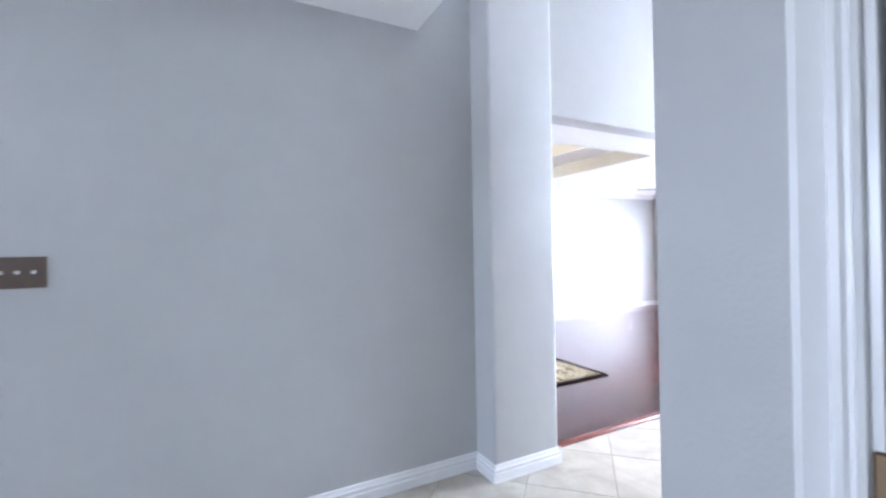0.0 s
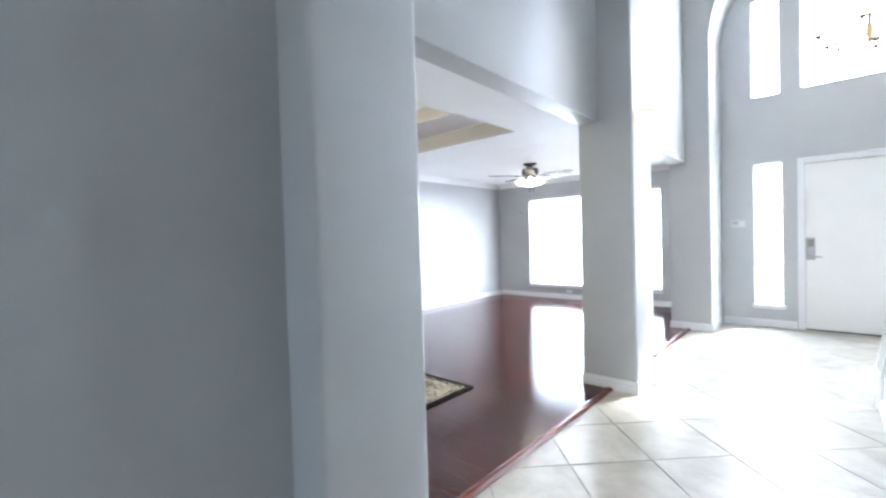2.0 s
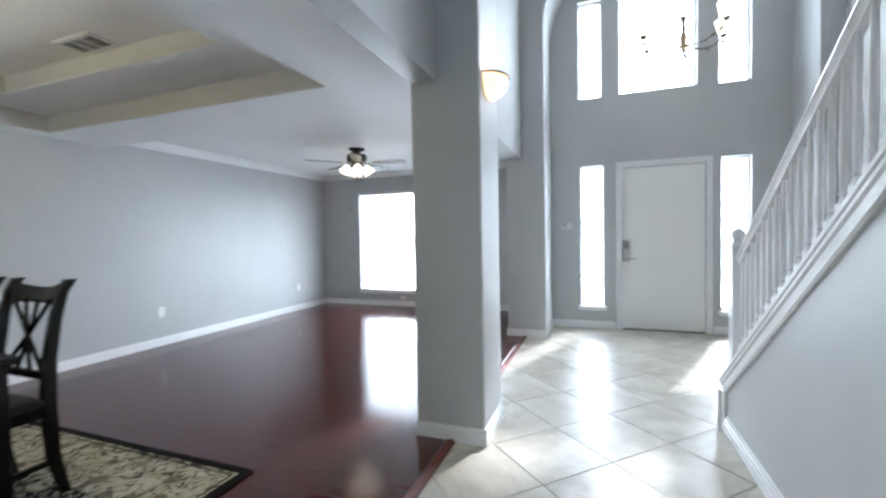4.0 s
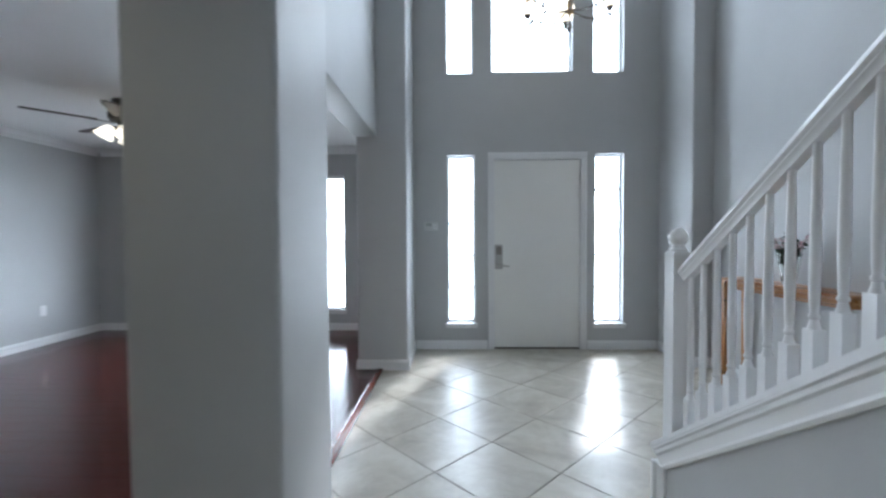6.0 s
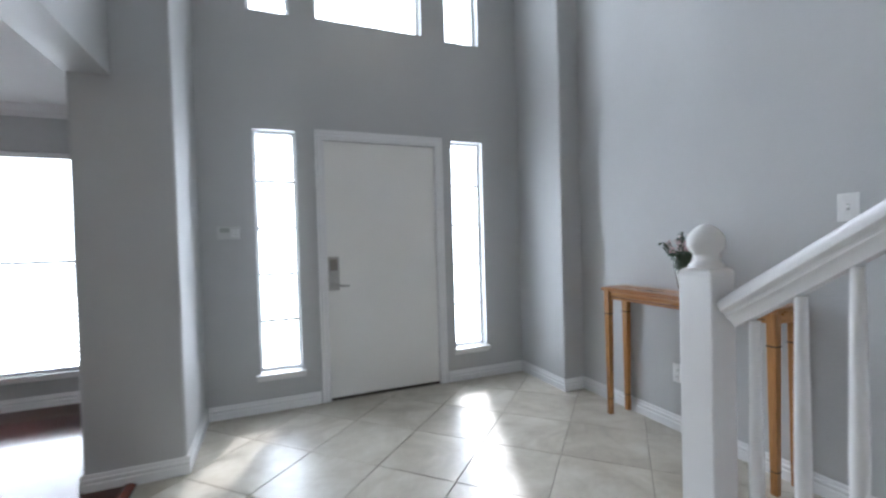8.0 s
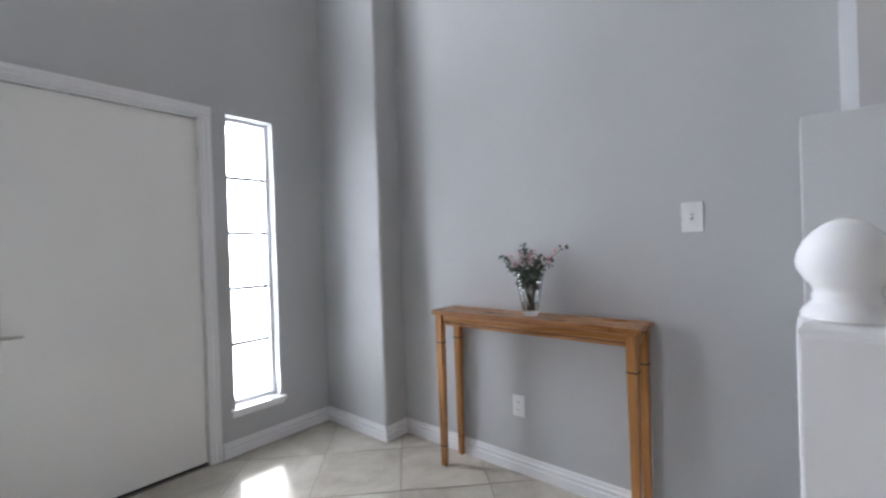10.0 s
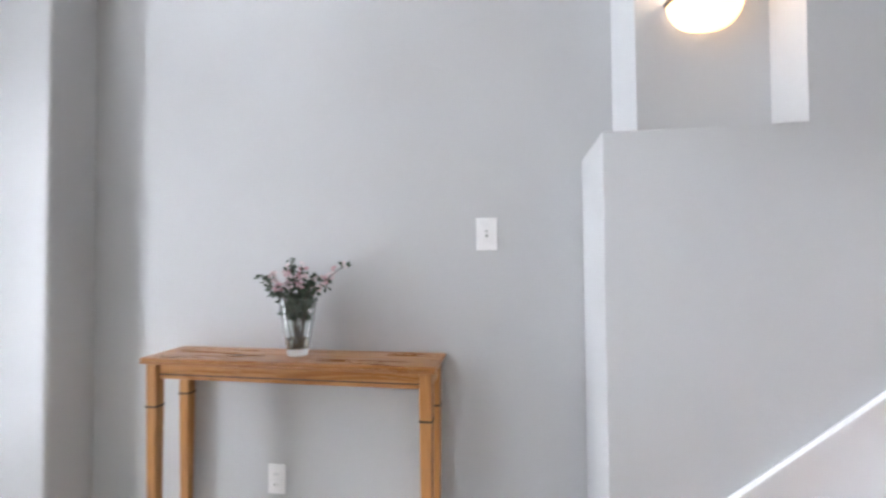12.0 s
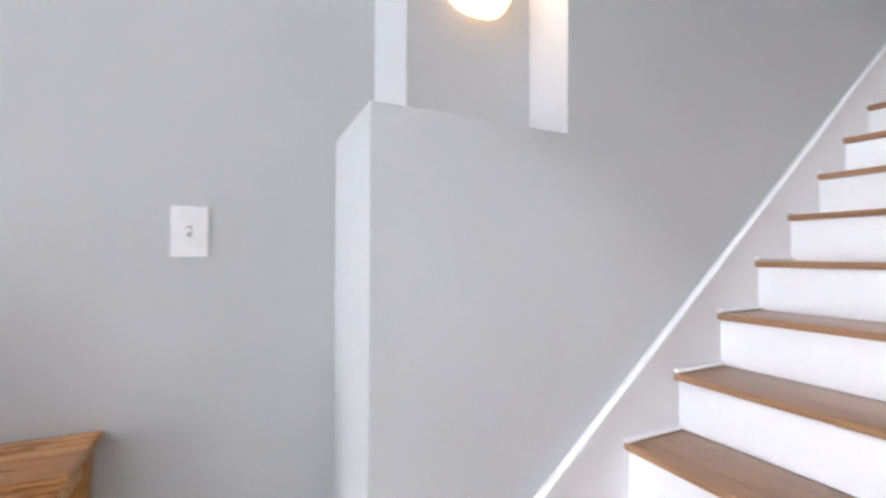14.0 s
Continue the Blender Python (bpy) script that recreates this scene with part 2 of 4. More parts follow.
def box(x0, x1, y0, y1, z0, z1, bevel=0.0, bm=None, seg=1):
    own = bmesh.new()
    bmesh.ops.create_cube(own, size=1)
    for v in own.verts:
        v.co = Vector(((x0 + x1) / 2 + v.co.x * (x1 - x0), (y0 + y1) / 2 + v.co.y * (y1 - y0), (z0 + z1) / 2 + v.co.z * (z1 - z0)))
    if bevel:
        bmesh.ops.bevel(own, geom=own.edges[:], offset=bevel, segments=seg, affect="EDGES", profile=0.6)
    return own if bm is None else join(bm, own)


def join(bm, other):
    me = bpy.data.meshes.new("tmp")
    other.to_mesh(me)
    other.free()
    bm.from_mesh(me)
    bpy.data.meshes.remove(me)
    return bm


def solid(outline, axis, a, b, bm=None):
    """A prism: a flat outline pushed from a to b along one axis. Outline pairs are the other two axes in order."""
    bm = bm or bmesh.new()

    def at(p, d):
        return {"x": (d, p[0], p[1]), "y": (p[0], d, p[1]), "z": (p[0], p[1], d)}[axis]

    lo = [bm.verts.new(at(p, a)) for p in outline]
    hi = [bm.verts.new(at(p, b)) for p in outline]
    bm.faces.new(lo)
    bm.faces.new(hi[::-1])
    for i in range(len(lo)):
        j = (i + 1) % len(lo)
        bm.faces.new((lo[i], hi[i], hi[j], lo[j]))
    return bm


def sweep(profile, p0, p1, out, up=(0, 0, 1), bm=None):
    """A moulding: profile pairs (out, up) carried from p0 to p1."""
    bm = bm or bmesh.new()
    p0, p1, out, up = Vector(p0), Vector(p1), Vector(out), Vector(up)
    a = [bm.verts.new(p0 + out * o + up * u) for o, u in profile]
    c = [bm.verts.new(p1 + out * o + up * u) for o, u in profile]
    bm.faces.new(a)
    bm.faces.new(c[::-1])
    for i in range(len(a)):
        j = (i + 1) % len(a)
        bm.faces.new((a[i], c[i], c[j], a[j]))
    return bm


def lathe(profile, seg=24, bm=None, at=(0, 0, 0), squash=(1, 1)):
    """A turned shape from pairs (radius, height), closed at both ends."""
    bm = bm or bmesh.new()
    rings = []
    for r, z in profile:
        if r < 1e-5:
            rings.append([bm.verts.new((at[0], at[1], at[2] + z))])
        else:
            rings.append([bm.verts.new((at[0] + r * squash[0] * math.cos(2 * math.pi * i / seg),
                                        at[1] + r * squash[1] * math.sin(2 * math.pi * i / seg), at[2] + z)) for i in range(seg)])
    for a, c in zip(rings, rings[1:]):
        for i in range(seg):
            j = (i + 1) % seg
            if len(a) == 1 and len(c) == 1:
                continue
            if len(a) == 1:
                bm.faces.new((a[0], c[i], c[j]))
            elif len(c) == 1:
                bm.faces.new((a[i], a[j], c[0]))
            else:
                bm.faces.new((a[i], a[j], c[j], c[i]))
    for ring, flip in ((rings[0], True), (rings[-1], False)):
        if len(ring) > 1:
            bm.faces.new(ring[::-1] if flip else ring)
    return bm


def tube(points, radii, seg=8, bm=None):
    """A round rod along points, with a radius at each."""
    bm = bm or bmesh.new()
    pts = [Vector(p) for p in points]
    rings = []
    for i, p in enumerate(pts):
        d = (pts[min(i + 1, len(pts) - 1)] - pts[max(i - 1, 0)]).normalized()
        side = d.cross(Vector((0, 0, 1)) if abs(d.z) < 0.9 else Vector((1, 0, 0))).normalized()
        other = d.cross(side)
        rings.append([bm.verts.new(p + (side * math.cos(2 * math.pi * k / seg) + other * math.sin(2 * math.pi * k / seg)) * radii[i]) for k in range(seg)])
    for a, c in zip(rings, rings[1:]):
        for k in range(seg):
            bm.faces.new((a[k], a[(k + 1) % seg], c[(k + 1) % seg], c[k]))
    bm.faces.new(rings[0][::-1])
    bm.faces.new(rings[-1])
    return bm


def pierced(axis, d0, d1, span, height, holes):
    """A wall slab with openings through it. axis: the way it is thick ('x' or 'y'); span and height: its extent; holes: (a0, a1, z0, z1)."""
    bm = bmesh.new()
    us = sorted({*span, *(h[0] for h in holes), *(h[1] for h in holes)})
    zs = sorted({*height, *(h[2] for h in holes), *(h[3] for h in holes)})

    def full(i, j):
        if not (0 <= i < len(us) - 1 and 0 <= j < len(zs) - 1):
            return False
        u, z = (us[i] + us[i + 1]) / 2, (zs[j] + zs[j + 1]) / 2
        return not any(h[0] < u < h[1] and h[2] < z < h[3] for h in holes)

    def vert(u, d, z):
        return bm.verts.new((d, u, z) if axis == "x" else (u, d, z))

    for i in range(len(us) - 1):
        for j in range(len(zs) - 1):
            if not full(i, j):
                continue
            u0, u1, z0, z1 = us[i], us[i + 1], zs[j], zs[j + 1]
            for d in (d0, d1):
                bm.faces.new([vert(u0, d, z0), vert(u1, d, z0), vert(u1, d, z1), vert(u0, d, z1)])
            for ni, nj, a, c in ((i - 1, j, (u0, z0), (u0, z1)), (i + 1, j, (u1, z0), (u1, z1)), (i, j - 1, (u0, z0), (u1, z0)), (i, j + 1, (u0, z1), (u1, z1))):
                if not full(ni, nj):
                    bm.faces.new([vert(a[0], d0, a[1]), vert(c[0], d0, c[1]), vert(c[0], d1, c[1]), vert(a[0], d1, a[1])])
    bmesh.ops.remove_doubles(bm, verts=bm.verts, dist=1e-5)
    return bm


# ---- large structure ----
TOP = 5.4          # foyer ceiling
LOW = 2.475         # hallway ceiling
LIV = 2.372         # living room ceiling
BEAM = 2.147        # underside of the beams
SOFFIT = 2.22      # dining room soffit

setting("ground", box(-90, 90, 1.06, 160, -0.35, -0.18), GRASS, "green front lawn outside the house", "ground")
backdrop = box(-160, 160, 70, 70.5, -0.3, 42)
setting("backdrop", backdrop, OUTDOOR_GLOW, "pale glowing backdrop that stands in for the bright outdoors", "backdrop")
setting("porch_slab", box(-2.2, 2.2, 0.17, 2.4, -0.18, -0.02, 0.01), CONCRETE, "concrete porch slab before the front door", "pavement")
setting("road", box(-90, 90, 13, 20, -0.18, -0.165), ASPHALT, "grey asphalt street beyond the lawn", "road")
setting("wall_outside_apron", box(-8, 8, 0.16, 1.06, -0.35, -0.19), CONCRETE, "concrete foundation strip along the house", "foundation")
setting("porch_roof", box(-2.6, 2.6, 0.16, 2.2, 5.41, 5.6), TRIM, "white porch roof above the front door", "roof")

# entry wall with sidelights, upper windows and door opening
SIDE_L, SIDE_R = (-0.961, -0.664, 0.285, 2.087), (0.615, 0.912, 0.285, 2.092)
UP_L, UP_C, UP_R = (-0.978, -0.681, 2.95, 4.17), (-0.495, 0.37, 2.96, 4.45), (0.587, 0.904, 2.945, 4.17)
DOOR = (-0.475, 0.475, -0.02, 2.055)
setting("wall_north", pierced("y", 0.0, 0.16, (-1.318, 1.285), (-0.02, TOP), [SIDE_L, SIDE_R, UP_L, UP_C, UP_R, DOOR]), WALL,
        "grey painted entry wall with windows around the door", "wall")
setting("pier_west", box(-1.775, -1.318, -0.72, 1.05, -0.02, TOP, 0.02, seg=4), WALL, "grey painted pier beside the front door", "pier", 40)
setting("pier_east", box(1.285, 1.62, -0.62, 0.16, -0.02, TOP, 0.02, seg=4), WALL, "grey painted pier beside the front door", "pier", 40)
arch = bmesh.new()
prev = None
for i in range(33):
    a = math.pi * i / 32
    x, z = -0.0165 - 1.3015 * math.cos(a), 3.6 + 1.3 * math.sin(a)
    yf = -0.72 + 0.1 * i / 32
    row = [arch.verts.new(p) for p in ((x, yf, z), (x, 0, z), (x, yf, TOP), (x, 0, TOP))]
    if prev:
        for q in ((0, 1), (2, 3), (0, 2), (1, 3)):
            arch.faces.new((prev[q[0]], row[q[0]], row[q[1]], prev[q[1]]))
    prev = row
setting("wall_arch", arch, WALL, "grey plaster arch over the entry alcove", "arch", 30)
setting("wall_east", box(1.473, 1.62, -2.786, -0.62, -0.02, TOP), WALL, "grey painted foyer wall behind the console table", "wall")
setting("wall_niche", solid([(1.288, -3.25), (1.62, -3.25), (1.62, -2.786), (1.473, -2.786), (1.288, -2.815)], "z", 1.583, TOP), WALL, "grey painted stepped wall of the lamp niche", "wall", 40)
stair_wall = solid([(-2.675, -0.02), (-2.675, 1.583), (-3.195, 1.572), (-3.195, TOP), (-9.2, TOP), (-9.2, 2.856), (-6.5, 2.856), (-6.5, -0.02)], "x", 1.12, 1.466)
bmesh.ops.bevel(stair_wall, geom=[e for e in stair_wall.edges if max(v.co.y for v in e.verts) > -3.3 and abs(e.verts[0].co.z) < 5], offset=0.007, segments=2, affect="EDGES", profile=0.5)
setting("wall_stairs", stair_wall, WALL, "grey painted wall along the stairs with a ledge", "wall", 40)
setting("wall_stairs_outer", solid([(-3.195, -0.02), (-3.195, TOP), (-9.2, TOP), (-9.2, 2.856), (-6.5, 2.856), (-6.5, -0.02)], "x", 1.467, 1.62), WALL, "plain outer wall behind the stairs", "wall")
setting("wall_niche_outer", box(1.47, 1.62, -3.195, -2.786, -0.02, 1.582), WALL, "plain outer wall behind the ledge", "wall")
setting("ceiling_foyer", box(-1.9, 1.7, -9.3, 0.16, TOP, TOP + 0.15), CEIL, "white foyer ceiling", "ceiling")

# line of piers and beams between the foyer and the living and dining rooms
setting("pillar_1", box(-1.8, -1.415, -6.105, -5.655, -0.02, TOP, 0.02, seg=4), WALL, "grey painted square pillar at the hallway", "pillar", 40)
setting("pillar_2", box(-1.8, -1.369, -3.403, -2.94, -0.02, TOP, 0.02, seg=4), WALL, "grey painted square pillar between two openings", "pillar", 40)
setting("wall_west_upper_1", box(-1.785, -1.629, -5.655, -3.403, BEAM, TOP, 0.01, seg=2), WALL, "grey painted upper wall over the dining opening", "wall", 40)
setting("wall_west_upper_2", box(-1.785, -1.588, -2.94, -0.72, 2.12, TOP, 0.01, seg=2), WALL, "grey painted upper wall over the living room opening", "wall", 40)
setting("wall_hall_west", box(-1.75, -1.6, -12.2, -6.105, -0.02, TOP), WALL, "grey painted hallway wall", "wall")
setting("wall_back", pierced("y", -12.2, -12.05, (-1.6, 4.6), (-0.02, LOW), [(-1.45, -0.05, 0.45, 2.35)]), WALL, "grey painted wall at the back of the house", "wall")
setting("wall_back_east", box(4.45, 4.6, -12.05, -6.63, -0.02, LOW), WALL, "grey painted side wall of the back room", "wall")
CLOSET = (0.262, 1.04, -0.02, 2.04)
setting("wall_under_stairs", pierced("y", -6.63, -6.5, (-0.042, 4.6), (-0.02, LOW), [CLOSET]), WALL, "grey painted wall behind the stairs", "wall")
setting("wall_upper_hall", box(-1.6, 1.108, -9.2, -9.05, 2.856, TOP), WALL, "plain wall closing the upper hall", "wall")
setting("ceiling_hall", solid([(-1.6, -12.05), (4.6, -12.05), (4.6, -6.5), (1.108, -6.5), (1.108, -6.06), (0.14, -6.06), (0.14, -6.44), (-1.6, -6.44)], "z", LOW, 2.855), CEIL,
        "white hallway ceiling under the upper floor", "ceiling")

# living and dining rooms
LW1, LW2 = (-4.795, -3.64, 0.275, 2.015), (-3.46, -2.31, 0.275, 2.015)
setting("wall_living_north", pierced("y", 0.88, 1.04, (-5.55, -1.775), (-0.02, LIV), [LW1, LW2]), WALL, "grey painted living room wall with two windows", "wall")
setting("wall_living_west", box(-5.7, -5.55, -6.5, 1.04, -0.02, 2.7), WALL, "grey painted living room side wall", "wall")
setting("wall_dining_south", box(-5.55, -1.75, -6.5, -6.35, -0.02, 2.7), WALL, "grey painted dining room wall", "wall")
setting("ceiling_living", box(-5.55, -1.785, -2.8, 0.88, LIV, LIV + 0.2), CEIL, "white living room ceiling", "ceiling")


def ring(outer, inner, z0, z1):
    """A flat frame between two rectangles (x0, x1, y0, y1)."""
    bm = bmesh.new()
    def corners(r, z):
        return [bm.verts.new(p) for p in ((r[0], r[2], z), (r[1], r[2], z), (r[1], r[3], z), (r[0], r[3], z))]
    o0, o1, i0, i1 = corners(outer, z0), corners(outer, z1), corners(inner, z0), corners(inner, z1)
    for k in range(4):
        n = (k + 1) % 4
        for q in ((o0[k], o0[n], i0[n], i0[k]), (o1[k], o1[n], i1[n], i1[k]), (i0[k], i0[n], i1[n], i1[k]), (o0[k], o0[n], o1[n], o1[k])):
            bm.faces.new(q)
    return bm


T1, T2 = (-5.36, -2.402, -6.1, -3.405), (-4.93, -2.795, -5.62, -3.875)
tray = ring((-5.55, -1.785, -6.35, -2.8), T1, SOFFIT, 2.373)
tray = join(tray, ring((-5.55, -1.785, -6.35, -2.804), T2, 2.373, 2.499))
tray = box(-5.55, -1.785, -6.35, -2.804, 2.5, 2.68, bm=tray)
tray = setting("ceiling_dining", tray, CEIL, "white stepped tray ceiling with grey risers in the dining room", "ceiling")
tray.data.materials.append(WALL)
for face_ in tray.data.polygons:
    if abs(face_.normal.z) < 0.3 and face_.center.y < -2.95:
        face_.material_index = 1

# stairs
RISE, RUN, NOSE, FIRST = 0.16, 0.2, -2.566, 0.137
SLOPE = RISE / RUN
KNEE_Y, KNEE_Z, PITCH = -2.685, 0.287, 0.716


def knee(y):
    return KNEE_Z + PITCH * (KNEE_Y - y)


setting("wall_knee", solid([(KNEE_Y - 0.004, -0.02), (KNEE_Y - 0.004, KNEE_Z - 0.03), (-5.45, knee(-5.45) - 0.03), (-6.44, knee(-5.45) - 0.03), (-6.44, 2.44), (-6.499, 2.44), (-6.499, -0.02)], "x", -0.005, 0.125), WALL,
        "grey painted knee wall under the stair rail", "half wall")
stairs = thing("staircase", 0.6, NOSE, 0, "staircase with oak treads and white risers", "staircase")
oy = NOSE
for k in range(1, 19):
    y, z = NOSE - RUN * (k - 1), FIRST + RISE * (k - 1)
    part("riser", box(0.127 - 0.6, 1.118 - 0.6, y - 0.042 - oy, y - 0.024 - oy, z - (RISE if k > 1 else FIRST), z - 0.021), RISER, stairs)
    if k < 18:
        tb = box(0.127 - 0.6, 1.104 - 0.6, y - RUN - 0.024 - oy, y - oy, z - 0.021, z, 0.006, seg=2)
        tread = part("tread", tb, TREAD, stairs, "oak tread with a rounded nose", 50)
        part("tread_end_bead", box(1.086 - 0.6, 1.104 - 0.6, y - RUN - 0.012 - oy, y + 0.006 - oy, z, z + 0.012, 0.004), TRIM, tread)
SK0 = 0.668 - SLOPE * 0.38
setting("trim_stair_skirt", solid([(-2.69, 0.0), (-2.69, SK0), (-6.1, SK0 + SLOPE * 3.41), (-6.1, 2.5), (-2.9, 0.0)], "x", 1.1045, 1.1185), TRIM,
        "white skirt board along the stair wall", "skirt board")
cap = sweep([(0.0, 0.0), (0.0, 0.016), (0.016, 0.026), (0.026, 0.02), (0.026, 0.0)], (1.1185, -2.69, SK0 - 0.004), (1.1185, -6.1, SK0 - 0.004 + SLOPE * 3.41), (-1, 0, 0))
setting("trim_skirt_cap", cap, TRIM, "white moulding on the skirt board", "moulding")
# face trim and cap of the knee wall
D = Vector((0, -1, PITCH)).normalized()
N = Vector((0, PITCH, 1)).normalized()
face = [(0.0, -0.092), (0.010, -0.092), (0.016, -0.08), (0.013, -0.07), (0.013, -0.036), (0.021, -0.028), (0.021, -0.014), (0.027, -0.008), (0.027, 0.0), (0.0, 0.0)]
end_y = -5.45
trim_bm = sweep(face, (-0.005, KNEE_Y, KNEE_Z), (-0.005, end_y, knee(end_y)), (-1, 0, 0), N)
setting("trim_knee_wall", trim_bm, TRIM, "white moulded trim along the knee wall", "moulding")
post = sweep([(0.0, 0.0), (0.0, 0.08), (0.014, 0.08), (0.018, 0.06), (0.018, 0.03), (0.03, 0.018), (0.03, 0.0)], (-0.005, KNEE_Y, 0.0), (-0.005, KNEE_Y, KNEE_Z - 0.05), (-1, 0, 0), (0, -1, 0))
setting("trim_knee_end", post, TRIM, "white moulded upright at the end of the knee wall", "moulding")
setting("trim_knee_front", box(-0.005, 0.127, KNEE_Y - 0.004, KNEE_Y + 0.012, 0.0, KNEE_Z - 0.005, 0.004), TRIM, "white board on the end of the knee wall", "trim")
capb = sweep([(-0.024, 0.0), (-0.024, 0.018), (0.135, 0.018), (0.135, 0.0)], (0, KNEE_Y + 0.016, KNEE_Z - 0.006), (0, end_y, knee(end_y) + 0.0), (1, 0, 0), N)
setting("trim_knee_cap", capb, TRIM, "white sloping cap that carries the balusters", "trim")

# ---- baseboards, crown ----
BASE = [(0, 0), (0.017, 0), (0.017, 0.046), (0.011, 0.05), (0.011, 0.056), (0.0155, 0.06), (0.0155, 0.07), (0.008, 0.075), (0.008, 0.081), (0.005, 0.092), (0, 0.094)]


def baseboard(a, c, out, z=0.0):
    setting("baseboard", sweep(BASE, (*a, z), (*c, z), (*out, 0)), TRIM, "white moulded baseboard along the wall", "baseboard")


E_ = 0.015
for a, c, out in (((-1.303, 0), (-0.535, 0), (0, -1)), ((0.535, 0), (1.27, 0), (0, -1)), ((-1.318, -0.72), (-1.318, 0), (1, 0)),
                  ((-1.775, -0.72), (-1.303, -0.72), (0, -1)), ((1.285, -0.62), (1.285, 0), (-1, 0)), ((1.27, -0.62), (1.458, -0.62), (0, -1)),
                  ((1.473, -2.675), (1.473, -0.62), (-1, 0)), ((1.105, -2.675), (1.458, -2.675), (0, 1)),
                  ((-1.8, -3.403), (-1.354, -3.403), (0, -1)), ((-1.369, -3.403), (-1.369, -2.94), (1, 0)), ((-1.8, -2.94), (-1.354, -2.94), (0, 1)),
                  ((-1.585, -6.105), (-1.4, -6.105), (0, -1)), ((-1.415, -6.105), (-1.415, -5.655), (1, 0)), ((-1.8, -5.655), (-1.4, -5.655), (0, 1)),
                  ((-1.6, -12.05), (-1.6, -6.105), (1, 0)), ((-0.005, -6.5), (-0.005, -2.69), (-1, 0)), ((-0.042, -6.63), (0.18, -6.63), (0, -1))):
    baseboard(a, c, out)
for a, c, out in (((-5.55, -6.35), (-5.55, 0.88), (1, 0)), ((-5.535, 0.88), (-1.775, 0.88), (0, -1)), ((-1.775, -0.72), (-1.775, 0.865), (-1, 0)), ((-5.535, -6.35), (-1.8, -6.35), (0, 1))):
    baseboard(a, c, out, 0.008)
CROWN = [(0, 0), (0, -0.09), (0.010, -0.09), (0.012, -0.076), (0.022, -0.07), (0.028, -0.05), (0.046, -0.03), (0.052, -0.018), (0.064, -0.014), (0.066, 0)]
for a, c, out in (((-5.55, -2.8), (-5.55, 0.88), (1, 0)), ((-5.484, 0.88), (-1.785, 0.88), (0, -1)), ((-1.785, -2.8), (-1.785, 0.814), (-1, 0))):
    setting("trim_crown", sweep(CROWN, (*a, LIV), (*c, LIV), (*out, 0)), CEIL, "white crown moulding under the ceiling", "crown moulding")
setting("trim_threshold", sweep([(-0.03, 0.0), (-0.03, 0.010), (-0.012, 0.018), (0.012, 0.018), (0.03, 0.004), (0.03, 0.0)], (-1.575, -5.655, 0), (-1.575, -0.735, 0), (1, 0, 0)), CHERRY_Y,
        "reddish wood threshold between tile and boards", "threshold")


# ---- windows and doors ----
def window(name, hole, y_in, y_glass, panes, label, sill=True, cols=1):
    x0, x1, z0, z1 = hole
    ob = thing(name, (x0 + x1) / 2, y_glass, z0, label, "window")
    ob["kind"] = "structure"
    cx = (x0 + x1) / 2
    w, h = (x1 - x0) / 2, z1 - z0
    fr = bmesh.new()
    t = 0.022
    for b in ((-w, -w + t, 0, h), (w - t, w, 0, h), (-w + t, w - t, 0, t), (-w + t, w - t, h - t, h)):
        box(b[0], b[1], -0.02, 0.03, b[2], b[3], 0.003, bm=fr)
    part("window_frame", fr, TRIM, ob)
    step = (h - 2 * t) / panes
    cw = (2 * w - 2 * t) / cols
    for r in range(panes):
        for c in range(cols):
            g = part("pane", box(-w + t + c * cw, -w + t + (c + 1) * cw, 0.002, 0.006, t + r * step, t + (r + 1) * step), PANE, ob)
            g.visible_shadow = False
        if r:
            part("muntin", box(-w + t, w - t, -0.012, 0.014, t + r * step - 0.009, t + r * step + 0.009), MUNTIN, ob, "thin grey glazing bar")
    for c in range(1, cols):
        part("muntin", box(-w + t + c * cw - 0.007, -w + t + c * cw + 0.007, -0.006, 0.012, t, h - t), MUNTIN, ob, "thin grey glazing bar")
    if sill:
        part("window_sill", box(-w - 0.026, w + 0.026, y_in - y_glass - 0.035, -0.02, -0.03, -0.002, 0.004, seg=2), TRIM, ob)
        part("window_apron", box(-w - 0.02, w + 0.02, y_in - y_glass - 0.014, y_in - y_glass - 0.001, -0.055, -0.03, 0.003), TRIM, ob)
    return ob


window("window_1", SIDE_L, 0, 0.09, 5, "narrow sidelight window with white sill and five panes")
window("window_2", SIDE_R, 0, 0.09, 5, "narrow sidelight window with white sill and five panes")
window("window_3", UP_L, 0, 0.1, 1, "narrow upper window over the entry", False)
window("window_4", UP_C, 0, 0.1, 1, "wide upper window over the front door", False)
window("window_5", UP_R, 0, 0.1, 1, "narrow upper window over the entry", False)
